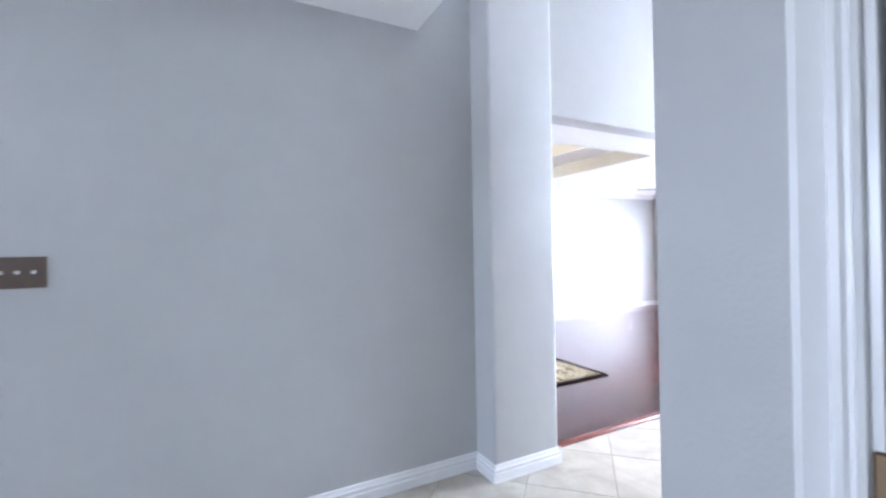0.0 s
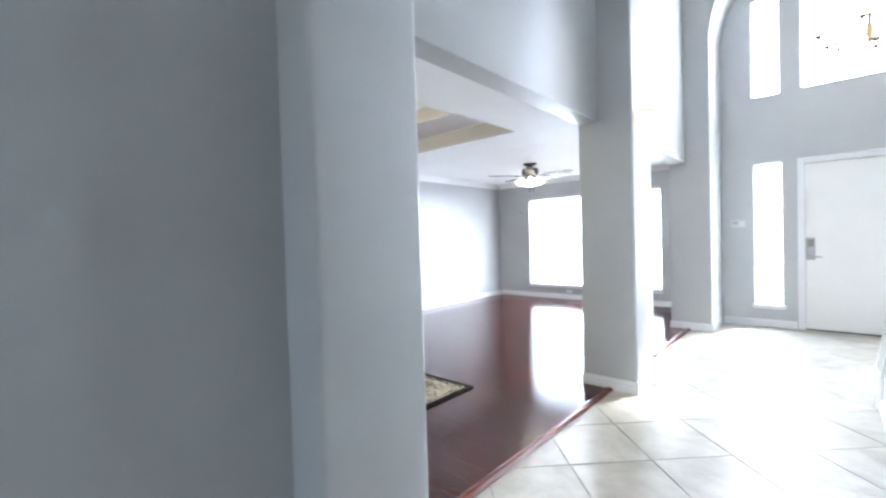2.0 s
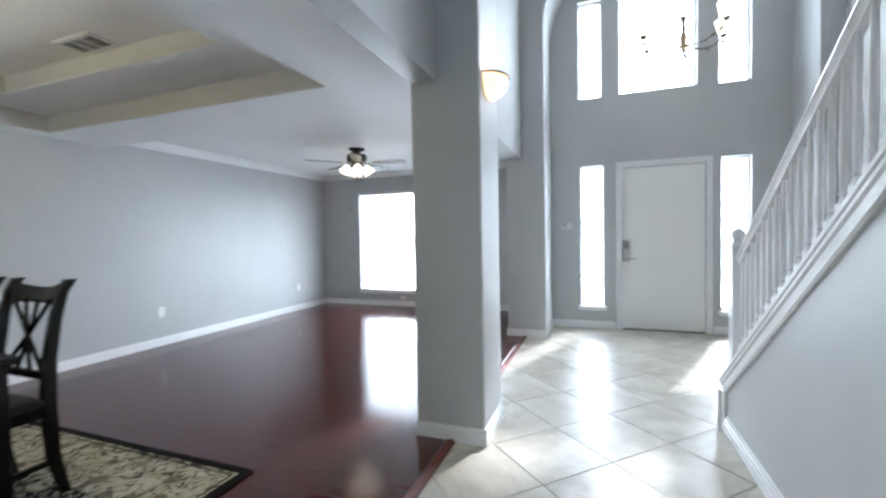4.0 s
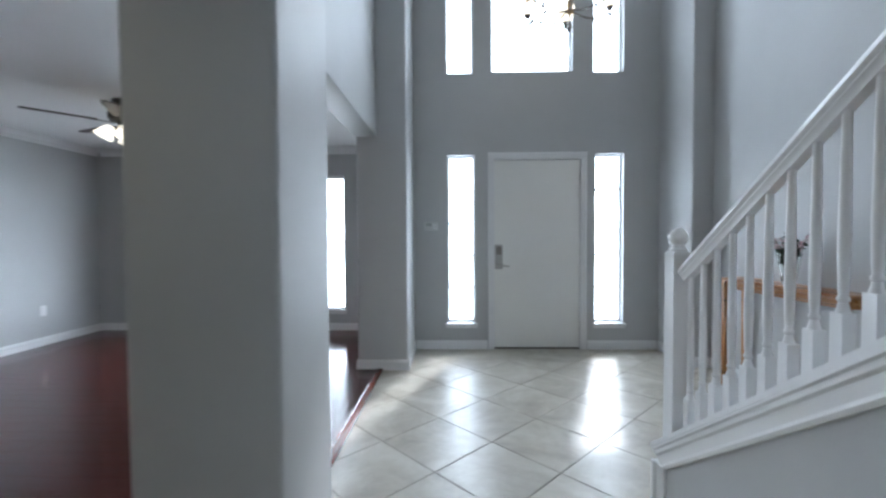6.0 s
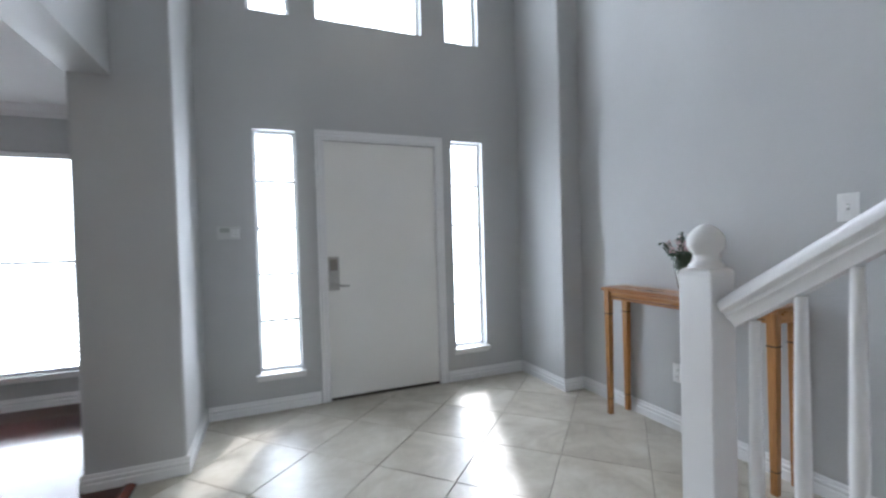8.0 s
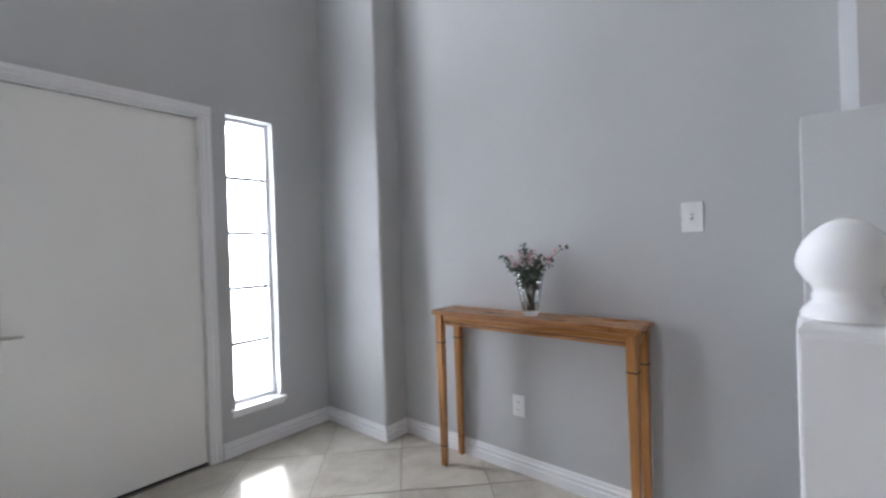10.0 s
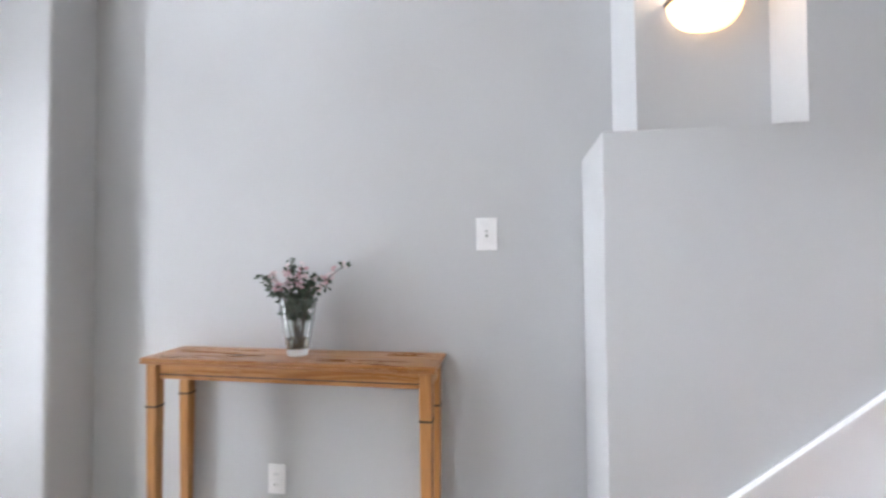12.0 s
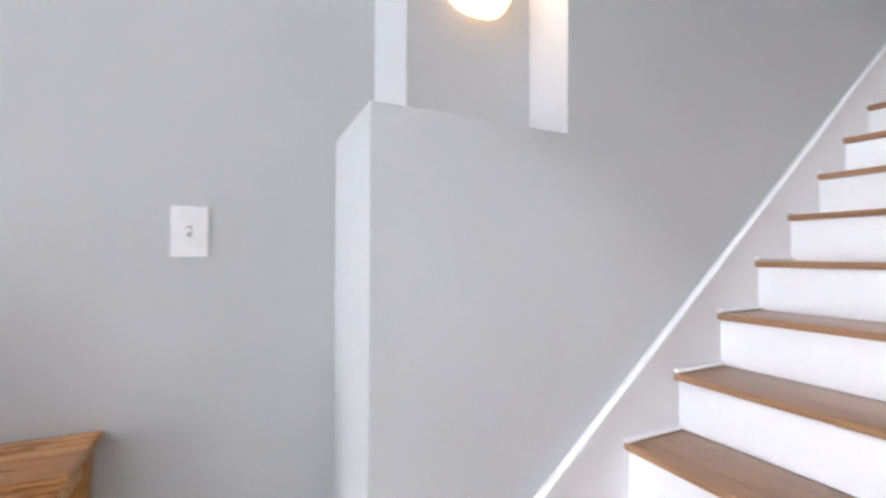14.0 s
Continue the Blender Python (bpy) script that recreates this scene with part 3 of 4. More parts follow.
for n, hole in (("window_6", LW1), ("window_7", LW2)):
    window(n, hole, 0.88, 0.98, 2, "large living room window behind white blinds")
    x0, x1, z0, z1 = hole
    bl = thing("window_blind", (x0 + x1) / 2, 0.925, z1, "open white horizontal blind hanging in the window", "blind", "living room blinds")
    part("headrail", box(x0 - (x0 + x1) / 2 + 0.012, x1 - (x0 + x1) / 2 - 0.012, -0.022, 0.022, -0.045, -0.002, 0.004), TRIM, bl)
    w = (x1 - x0) / 2 - 0.014
    first = None
    for i in range(40):
        z = -0.07 - i * 0.0415
        if first is None:
            sb = box(-w, w, -0.024, 0.024, -0.0012, 0.0012)
            bmesh.ops.rotate(sb, verts=sb.verts, cent=(0, 0, 0), matrix=Matrix.Rotation(radians(12), 3, "X"))
            first = part("slat", sb, BLIND, bl)
            first.location.z = z
        else:
            o = new("slat", first.data)
            o.parent = bl
            o.location.z = z
    part("bottom_rail", box(-w, w, -0.024, 0.024, -1.735, -1.715, 0.003), TRIM, bl)
    for sx in (-w * 0.7, w * 0.7):
        part("ladder_cord", tube([(sx, -0.027, -0.04), (sx, -0.027, -1.72)], [0.0012, 0.0012], 5), TRIM, bl)

# front door
fd = thing("door_1", 0, 0.02, 0, "white painted flush front door with a nickel lock", "door")
fd["kind"] = "structure"
leaf = part("door_leaf", box(-0.455, 0.455, 0.0, 0.045, 0.014, 2.032, 0.002), DOORPAINT, fd)
# dark strips added behind the gap round the leaf to give its shade
for b_ in ((-0.4605, -0.4555, 0.01, 0.03, 0.014, 2.04), (0.4555, 0.4605, 0.01, 0.03, 0.014, 2.04), (-0.4555, 0.4555, 0.01, 0.03, 2.0325, 2.04)):
    part("weatherstrip", box(*b_), SWEEP_AND_GAP, fd, "dark strip put in for the shaded gap round the door")
part("door_sweep", box(-0.455, 0.455, -0.004, 0.04, 0.0, 0.013), SWEEP_AND_GAP, fd, "dark rubber sweep under the door")
plate = part("lock_plate", box(-0.452, -0.368, -0.012, 0.0, 0.862, 1.128, 0.006, seg=2), NICKEL, fd, "brushed nickel keypad lock plate")
part("keypad", box(-0.438, -0.382, -0.02, -0.012, 1.02, 1.108, 0.004), PEWTER, plate)
part("turn_piece", lathe([(0.0, 0), (0.017, 0), (0.017, 0.012), (0.0, 0.012)], 16), NICKEL, plate).matrix_local = pose(-0.41, -0.012, 0.985, 90)
part("rosette", lathe([(0.0, 0), (0.028, 0), (0.026, 0.012), (0.014, 0.016), (0.012, 0.045), (0.0, 0.045)], 20), NICKEL, plate, "", 40).matrix_local = pose(-0.41, -0.012, 0.905, 90)
part("lever", tube([(-0.41, -0.055, 0.905), (-0.385, -0.06, 0.905), (-0.34, -0.058, 0.9), (-0.298, -0.05, 0.897)], [0.011, 0.010, 0.008, 0.006], 10), NICKEL, plate, "", 60)
for hz in (0.25, 1.05, 1.82):
    part("hinge", box(0.455, 0.468, -0.008, 0.004, hz - 0.05, hz + 0.05, 0.003), NICKEL, fd)


def casing(name, x0, x1, z1, y, out, width, label):
    prof = [(0, 0), (0.012, 0), (0.015, 0.008), (0.009, 0.012), (0.009, 0.018), (0.015, 0.023), (0.015, 0.034), (0.01, 0.038), (0.012, 0.044), (0.02, width - 0.014), (0.02, width - 0.004), (0.014, width), (0, width)]
    bm = sweep(prof, (x0, y, 0), (x0, y, z1), (0, out, 0), (-1, 0, 0))
    sweep(prof, (x1, y, 0), (x1, y, z1), (0, out, 0), (1, 0, 0), bm)
    sweep(prof, (x0 - width, y, z1), (x1 + width, y, z1), (0, out, 0), (0, 0, 1), bm)
    setting(name, bm, TRIM, label, "door casing")


casing("trim_front_door", -0.461, 0.461, 2.046, 0, -1, 0.066, "white moulded casing around the front door")
jb = bmesh.new()
for b in ((-0.475, -0.457, 0, 2.055), (0.457, 0.475, 0, 2.055), (-0.457, 0.457, 2.036, 2.055)):
    box(b[0], b[1], 0.001, 0.16, b[2], b[3], bm=jb)
setting("trim_door_jamb", jb, TRIM, "white jamb of the front door", "door jamb")
setting("trim_door_threshold", box(-0.457, 0.457, 0.0, 0.16, -0.02, 0.004), PEWTER, "metal threshold under the front door", "threshold")

# closet door behind the stairs
cd = thing("door_2", CLOSET[0], -6.6, 0, "white closet door standing in its casing", "door")
cd["kind"] = "structure"
cleaf = part("door_leaf", box(0.022, 0.756, -0.02, 0.018, 0.01, 2.022, 0.003), DOORPAINT, cd)
for hz in (0.3, 0.945, 1.8):
    part("hinge", box(0.004, 0.022, -0.034, -0.021, hz - 0.05, hz + 0.05, 0.004), BRONZE, cd, "dark bronze hinge")
part("knob", lathe([(0, 0), (0.03, 0), (0.03, 0.006), (0.012, 0.012), (0.012, 0.035), (0.028, 0.045), (0.028, 0.06), (0, 0.068)], 20), BRONZE, cd, "", 40).matrix_local = pose(0.69, -0.021, 0.93, 90)
casing("trim_closet_door", CLOSET[0] + 0.002, CLOSET[1] - 0.002, 2.03, -6.63, -1, 0.08, "white moulded casing around the closet door")
cj = bmesh.new()
for b in ((CLOSET[0], CLOSET[0] + 0.016, 0, 2.04), (CLOSET[1] - 0.016, CLOSET[1], 0, 2.04), (CLOSET[0] + 0.016, CLOSET[1] - 0.016, 2.024, 2.04)):
    box(b[0], b[1], -6.63, -6.5, b[2], b[3], bm=cj)
setting("trim_closet_jamb", cj, TRIM, "white jamb of the closet door", "door jamb")
setting("wall_closet_inside", box(0.13, 1.1, -6.45, -6.43, -0.02, 2.4), WALL, "plain closet back wall under the stairs", "wall")


# ---- stair rail ----
rail = thing("balustrade", 0.068, -2.697, 0, "white painted stair balustrade with turned balusters", "stair railing")
RY = -2.697


def rail_top(y):
    return 1.078 + 0.705 * (-2.75 - y)


newel = part("newel_post", box(-0.0395, 0.0395, -0.0395, 0.0395, 0.3, 1.135, 0.0035, seg=2), TRIM, rail)
arch_cap = bmesh.new()
join(arch_cap, lathe([(0.0555, 0.0), (0.0535, 0.006), (0.048, 0.011), (0.040, 0.014), (0, 0.0155)], 4))
bmesh.ops.rotate(arch_cap, verts=arch_cap.verts, cent=(0, 0, 0), matrix=Matrix.Rotation(radians(45), 3, "Z"))
part("newel_shoulder", arch_cap, TRIM, newel).location.z = 1.1345
part("newel_finial", lathe([(0.0365, 0.0), (0.0365, 0.004), (0.034, 0.009), (0.0292, 0.014), (0.0268, 0.018), (0.0276, 0.021), (0.0265, 0.0245), (0.0258, 0.028), (0.0282, 0.033), (0.034, 0.04), (0.0385, 0.0495),
                            (0.0395, 0.0575), (0.038, 0.067), (0.0332, 0.078), (0.0255, 0.0875), (0.0155, 0.0955), (0.0065, 0.0995), (0, 0.1005)], 32), TRIM, newel, "turned ball finial", 60).location.z = 1.1485
prof = [(-0.026, 0.0), (-0.028, -0.014), (-0.02, -0.022), (-0.02, -0.028), (-0.023, -0.031), (-0.016, -0.04), (-0.016, -0.054), (0.016, -0.054), (0.016, -0.04), (0.023, -0.031), (0.02, -0.028), (0.02, -0.022), (0.028, -0.014), (0.026, 0.0), (0.016, 0.01), (0.0, 0.013), (-0.016, 0.01)]
ya, yb = -2.738, -5.9
part("handrail", sweep(prof, (0, ya - RY, rail_top(ya)), (0, yb - RY, rail_top(yb)), (1, 0, 0), N), TRIM, rail, "white moulded sloping handrail", 40)


def baluster_mesh(length):
    bm = bmesh.new()
    foot = 0.165
    s = 0.0175
    base = solid([(-s, -s), (s, -s), (s, s), (-s, s)], "z", 0, foot, bmesh.new())
    for v in base.verts:
        if v.co.z < 0.01:
            v.co.z -= v.co.y * PITCH + 0.02
    join(bm, base)
    prof = [(0.0175, foot), (0.0135, foot + 0.012), (0.0105, foot + 0.026), (0.014, foot + 0.031), (0.014, foot + 0.038), (0.0105, foot + 0.043), (0.0125, foot + 0.07), (0.0145, foot + 0.16), (0.0105, length)]
    lathe(prof, 12, bm)
    return bm


y = -2.80
first = None
while y > -5.4:
    z0 = knee(y) + 0.012
    length = rail_top(y) - 0.07 - z0
    if first is None:
        first = part("baluster", baluster_mesh(length), TRIM, rail, "", 40)
        first.location = (0, y - RY, z0)
    else:
        o = new("baluster", first.data)
        o.parent = rail
        o.location = (0, y - RY, z0)
    y -= 0.083

# ---- console table and vase ----
ct = thing("console_table", 1.364, -1.622, 0, "honey oak console table with tapered legs against the wall", "console table")
TX, TY = 1.362, -1.622
topb = box(-0.1115, 0.106, -0.555, 0.555, 0.852, 0.876, 0.004, seg=2)
for v in topb.verts:
    if v.co.z < 0.86:
        v.co.x *= 0.94
        v.co.y *= 0.985
part("tabletop", topb, OAK, ct)
for xa, xb, wood in ((-0.108, -0.0015, OAK_DARK), (0.0015, 0.102, OAK)):
    part("top_board", box(xa, xb, -0.551, 0.551, 0.876, 0.8785, 0.0008), wood, ct)
part("top_joint", box(-0.0015, 0.0015, -0.551, 0.551, 0.8755, 0.8768), BLACKLINE, ct, "dark joint between the top boards")
part("edge_bead", box(-0.1135, -0.109, -0.553, 0.553, 0.856, 0.864, 0.0015), OAK_DARK, ct, "darker moulded front edge")
for nm, b in (("apron", (-0.089, -0.073, -0.49, 0.49)), ("apron", (0.07, 0.086, -0.49, 0.49)), ("end_apron", (-0.06, 0.06, -0.528, -0.512)), ("end_apron", (-0.06, 0.06, 0.512, 0.528))):
    ap = part(nm, box(*b, 0.798, 0.852, 0.002), OAK, ct)
    if nm == "apron":
        sx = b[0] - 0.0015 if b[0] < 0 else b[1] - 0.001
        part("inlay_line", box(sx, sx + 0.0025, -0.49, 0.49, 0.813, 0.817), BLACKLINE, ap, "dark inlay line")
for lx in (-0.08, 0.078):
    for ly in (-0.515, 0.515):
        lb = box(-0.022, 0.022, -0.022, 0.022, 0, 0.852, 0.003)
        for v in lb.verts:
            if v.co.z < 0.1:
                v.co.x *= 0.68
                v.co.y *= 0.68
        leg = part("leg", lb, OAK_LEG, ct)
        leg.location = (lx, ly, 0)
        part("inlay_band", box(-0.0222, 0.0222, -0.0222, 0.0222, 0.694, 0.7), BLACKLINE, leg, "dark inlay band")
        part("inlay_band", box(-0.0172, 0.0172, -0.0172, 0.0172, 0.11, 0.114), BLACKLINE, leg, "dark inlay band")

vz = 0.8787
vase = thing("flower_vase", 1.368, -1.632, vz, "clear glass vase holding pink blossom twigs on the table", "vase")
part("vase_glass", lathe([(0, 0), (0.036, 0), (0.038, 0.006), (0.04, 0.02), (0.05, 0.08), (0.062, 0.16), (0.071, 0.215), (0.0685, 0.215), (0.0595, 0.16), (0.0475, 0.08), (0.0365, 0.026), (0.0, 0.022)], 32), VASEGLASS, vase, "", 60)
part("water", lathe([(0, 0.0225), (0.036, 0.0265), (0.042, 0.062), (0, 0.062)], 24), WATER, vase, "shallow yellowish water", 60)
random.seed(7)
leaves, petals, pales, stems = bmesh.new(), bmesh.new(), bmesh.new(), bmesh.new()


def blade(bm, p, d, length, width):
    """One small pointed leaf."""
    d = Vector(d).normalized()
    s = d.cross(Vector((random.uniform(-1, 1), random.uniform(-1, 1), random.uniform(-1, 1)))).normalized()
    up = s.cross(d)
    p = Vector(p)
    pts = [p, p + d * length * 0.45 + s * width + up * width * 0.3, p + d * length, p + d * length * 0.45 - s * width + up * width * 0.3, p + d * length * 0.5 - up * width * 0.15]
    v = [bm.verts.new(q) for q in pts]
    for f in ((0, 1, 4), (1, 2, 4), (2, 3, 4), (3, 0, 4)):
        bm.faces.new([v[i] for i in f])


def tuft(bm, p, r, n):
    for _ in range(n):
        d = Vector((random.gauss(0, 1), random.gauss(0, 1), random.gauss(0.3, 1))).normalized()
        blade(bm, Vector(p) + d * r * 0.35, d, r, r * 0.42)


# each twig: how far it leans along y and x, how high it stands, whether it bears blossom
TWIGS = [(0.14, -0.02, 0.30, 0), (0.13, 0.01, 0.245, 0), (0.09, -0.03, 0.325, 2), (0.025, 0.0, 0.375, 0), (0.06, 0.02, 0.34, 1), (0.03, -0.03, 0.33, 2), (-0.005, 0.02, 0.36, 1),
         (-0.02, -0.02, 0.32, 2), (-0.06, 0.02, 0.30, 1), (-0.08, -0.03, 0.285, 0), (-0.185, 0.0, 0.355, 2), (-0.13, 0.015, 0.30, 2), (0.0, 0.035, 0.28, 0), (-0.04, 0.0, 0.27, 0)]
for dy, dx, h, kind in TWIGS:
    foot = Vector((random.uniform(-0.02, 0.02), random.uniform(-0.02, 0.02), 0.026))
    lip = Vector((max(-0.045, min(0.045, dx * 0.6)), max(-0.045, min(0.045, dy * 0.5)), 0.21))
    tip = Vector((dx, dy * 0.95, 0.21 + (h - 0.21) * 0.82))
    tube([foot, foot.lerp(lip, 0.5), lip, lip.lerp(tip, 0.5) + Vector((0, 0, 0.008)), tip], [0.003, 0.003, 0.0026, 0.002, 0.0012], 6, stems)
    for i in range(7):
        f = random.random()
        q = foot.lerp(lip, 0.62 + 0.4 * f)
        tuft(leaves, q, random.uniform(0.014, 0.026), 4)
    for i in range(7):
        q = lip.lerp(tip, (i + 1) / 7) + Vector((random.uniform(-0.008, 0.008), random.uniform(-0.01, 0.01), random.uniform(-0.006, 0.01)))
        if kind and i > 1:
            tuft(petals if random.random() < 0.55 else pales, q, random.uniform(0.011, 0.018), 8)
        if not kind or random.random() < 0.3:
            tuft(leaves, q, random.uniform(0.014, 0.024), 5)
part("stems", stems, STEM, vase)
part("leaves", leaves, LEAF, vase, "dark green leaves")
part("pink_blossoms", petals, PINK, vase, "pink blossoms")
part("pale_blossoms", pales, PALE, vase, "pale pink blossoms")


# ---- plates on the walls ----
def wall_plate(name, x, y, z, w, h, rz, kind, label, category, mat=None):
    """A plate in the plane y = 0 of its own, facing -y, turned by rz."""
    mat = mat or PLASTIC
    ob = thing(name, x, y, z, label, category, "", rz)
    part("plate", box(-w / 2, w / 2, -0.006, 0.0, -h / 2, h / 2, 0.0025, seg=2), mat, ob)
    if kind == "switch":
        # grey strip put in for the shaded slit round the toggle
        part("toggle_frame", box(-0.0055, 0.0055, -0.0075, -0.006, -0.013, 0.013), GREYLCD, ob)
        part("toggle", box(-0.004, 0.004, -0.017, -0.0075, -0.002, 0.008, 0.001), mat, ob)
    elif kind == "outlet":
        for zz in (-0.021, 0.021):
            so = part("socket", box(-0.016, 0.016, -0.0085, -0.006, zz - 0.014, zz + 0.014, 0.002), mat, ob)
            for sx in (-0.006, 0.006):
                part("slot", box(sx - 0.001, sx + 0.001, -0.0088, -0.0084, zz - 0.005, zz + 0.006), DARKSLOT, so)
    elif kind == "gang":
        for i in range(3):
            sx = (i - 1) * 0.046
            part("toggle", box(sx - 0.006, sx + 0.006, -0.016, -0.006, -0.005, 0.007, 0.001), PLASTIC, ob, "white toggle")
    for zz in ((-h * 0.28, h * 0.28) if kind != "gang" else ()):
        part("screw", lathe([(0, 0), (0.003, 0), (0.0025, 0.001), (0, 0.001)], 8), mat, ob).matrix_local = pose(0, -0.006, zz, 90)
    return ob


wall_plate("light_switch", 1.473, -2.332, 1.323, 0.078, 0.122, -90, "switch", "white toggle switch plate on the grey wall", "light switch")
wall_plate("wall_outlet", 1.473, -1.487, 0.36, 0.072, 0.115, -90, "outlet", "white wall outlet under the console table", "outlet")
wall_plate("wall_outlet", -5.55, -2.3, 0.40, 0.072, 0.115, 90, "outlet", "white wall outlet on the living room wall", "outlet")
wall_plate("wall_outlet", -5.55, 0.1, 0.40, 0.072, 0.115, 90, "outlet", "white wall outlet on the living room wall", "outlet")
wall_plate("wall_outlet", -3.95, 0.88, 0.16, 0.115, 0.06, 0, "outlet", "small white outlet under the window", "outlet")
wall_plate("triple_light_switch", -1.6, -8.075, 1.212, 0.165, 0.118, 90, "gang", "brown metal switch plate with three white toggles", "light switch", BROWNPLATE)
kp = thing("alarm_keypad", -1.13, 0, 1.33, "white alarm keypad, greyed for shade, on the wall by the door", "keypad")
part("case", box(-0.078, 0.078, -0.022, 0, -0.048, 0.048, 0.006, seg=2), SHADED_PLASTIC, kp)
part("display", box(-0.06, 0.0, -0.0235, -0.022, 0.0, 0.032), GREYLCD, kp, "small grey display")
for i in range(3):
    for j in range(3):
        part("key", box(0.012 + i * 0.019, 0.026 + i * 0.019, -0.025, -0.022, -0.032 + j * 0.02, -0.018 + j * 0.02, 0.001), TRIM, kp)
al = thing("wall_hook", -4.98, 0.88, 1.75, "small dark hook on the living room wall", "hook")
part("hook", tube([(-0.05, -0.01, 0), (-0.01, -0.02, 0.004), (0.05, -0.012, 0.008)], [0.005, 0.006, 0.005], 8), PEWTER, al)


# ---- bowl sconces ----
def sconce(x, y, z, rz, r, label, lit, group="bowl sconces"):
    """A half bowl against a wall; its wall is behind +y."""
    ob = thing("wall_sconce", x, y, z, label, "wall lamp", group, rz)
    bm = bmesh.new()
    seg, rows = 24, 9
    grid = []
    for i in range(rows + 1):
        a = math.pi / 2 * i / rows
        rr, zz = r * math.cos(a) ** 0.8, -0.85 * r * math.sin(a)
        grid.append([bm.verts.new((rr * math.cos(math.pi + math.pi * k / seg), rr * math.sin(math.pi + math.pi * k / seg) * 0.85, zz)) for k in range(seg + 1)])
    for a, c in zip(grid, grid[1:]):
        for k in range(seg):
            bm.faces.new((a[k], a[k + 1], c[k + 1], c[k]))
    bmesh.ops.remove_doubles(bm, verts=bm.verts, dist=1e-5)
    bowl = part("bowl", bm, lit, ob, "lit alabaster glass bowl", 60)
    md = bowl.modifiers.new("thickness", "SOLIDIFY")
    md.thickness, md.offset = 0.005, -1
    rim = [(r * 1.015 * math.cos(math.pi + math.pi * k / seg), r * 1.015 * math.sin(math.pi + math.pi * k / seg) * 0.85, 0.004) for k in range(seg + 1)]
    part("rim", tube(rim, [0.007] * len(rim), 8), PEWTER, ob, "dark metal rim", 60)
    part("back_plate", box(-0.045, 0.045, -0.012, 0, -0.055, 0.02, 0.004), PEWTER, ob)
    return ob


sconce(1.288, -3.015, 2.01, -90, 0.108, "lit alabaster bowl sconce in the wall niche", SHADE_LIT)
sconce(-1.369, -3.18, 2.19, 90, 0.14, "lit alabaster bowl sconce with a dark rim on the pillar", SHADE_LIT)
for x, y, z, w in ((1.21, -3.005, 2.05, 1.7), (-1.27, -3.18, 2.24, 0.7)):
    lamp = new("sconce_bulb", bpy.data.lights.new("sconce_bulb", "POINT"))
    lamp.data.energy, lamp.data.color, lamp.data.shadow_soft_size = w, (1.0, 0.74, 0.46), 0.04
    lamp.location = (x, y, z)

# ---- ceiling fan ----
FX, FY = -3.66, -1.0
fan = thing("ceiling_fan", FX, FY, LIV, "ceiling fan with dark blades and lit glass shades", "ceiling fan")
part("canopy", lathe([(0.0, 0), (0.105, 0), (0.1, -0.018), (0.06, -0.04), (0.04, -0.05), (0.04, -0.07), (0, -0.07)], 28), FANMETAL, fan, "", 40)
part("motor", lathe([(0.0, -0.065), (0.07, -0.068), (0.122, -0.08), (0.13, -0.1), (0.13, -0.15), (0.118, -0.172), (0.07, -0.185), (0.06, -0.235), (0, -0.235)], 28), FANMETAL, fan, "", 40)
for i in range(5):
    a = 360 / 5 * i + 12
    bl = bmesh.new()
    solid([(0.2, -0.05), (0.26, -0.062), (0.58, -0.072), (0.635, -0.06), (0.65, -0.02), (0.65, 0.02), (0.635, 0.06), (0.58, 0.072), (0.26, 0.062), (0.2, 0.05)], "z", -0.004, 0.004, bl)
    bld = part("fan_blade", bl, BLADE, fan, "dark wooden fan blade")
    bld.matrix_local = pose(0, 0, -0.185, 0, 0, a) @ pose(0, 0, 0, -9)
    part("blade_iron", box(0.09, 0.25, -0.018, 0.018, -0.009, -0.004, 0.002), FANMETAL, bld)
for i in range(4):
    a = radians(90 * i + 35)
    cx, cy = 0.11 * math.cos(a), 0.11 * math.sin(a)
    arm = part("light_arm", tube([(0.04 * math.cos(a), 0.04 * math.sin(a), -0.22), (0.08 * math.cos(a), 0.08 * math.sin(a), -0.235), (cx, cy, -0.225)], [0.008] * 3, 8), FANMETAL, fan)
    sh = part("glass_shade", lathe([(0.022, 0.0), (0.034, -0.015), (0.05, -0.05), (0.062, -0.085), (0.074, -0.108), (0.071, -0.108), (0.047, -0.05), (0.02, -0.004)], 20), FAN_LIT, arm, "lit frosted glass shade", 60)
    sh.matrix_local = Matrix.Translation((cx, cy, -0.22)) @ Matrix.Rotation(radians(30), 4, Vector((math.sin(a), -math.cos(a), 0)))
part("light_hub", lathe([(0, -0.235), (0.05, -0.235), (0.055, -0.27), (0.04, -0.32), (0.014, -0.335), (0.012, -0.36), (0.02, -0.375), (0.012, -0.392), (0, -0.4)], 16), FANMETAL, fan, "", 40)
for sx in (-0.03, 0.035):
    part("pull_chain", tube([(sx, 0.02, -0.3), (sx, 0.02, -0.4)], [0.0025, 0.0025], 5), FANMETAL, fan)
    part("pull_knob", lathe([(0, -0.395), (0.009, -0.4), (0.011, -0.415), (0, -0.43)], 10), FANMETAL, fan).location = (sx, 0.02, 0)
fl = new("fan_bulb", bpy.data.lights.new("fan_bulb", "POINT"))
fl.data.energy, fl.data.color, fl.data.shadow_soft_size = 0.25, (1.0, 0.84, 0.58), 0.08
fl.location = (FX, FY, LIV - 0.47)

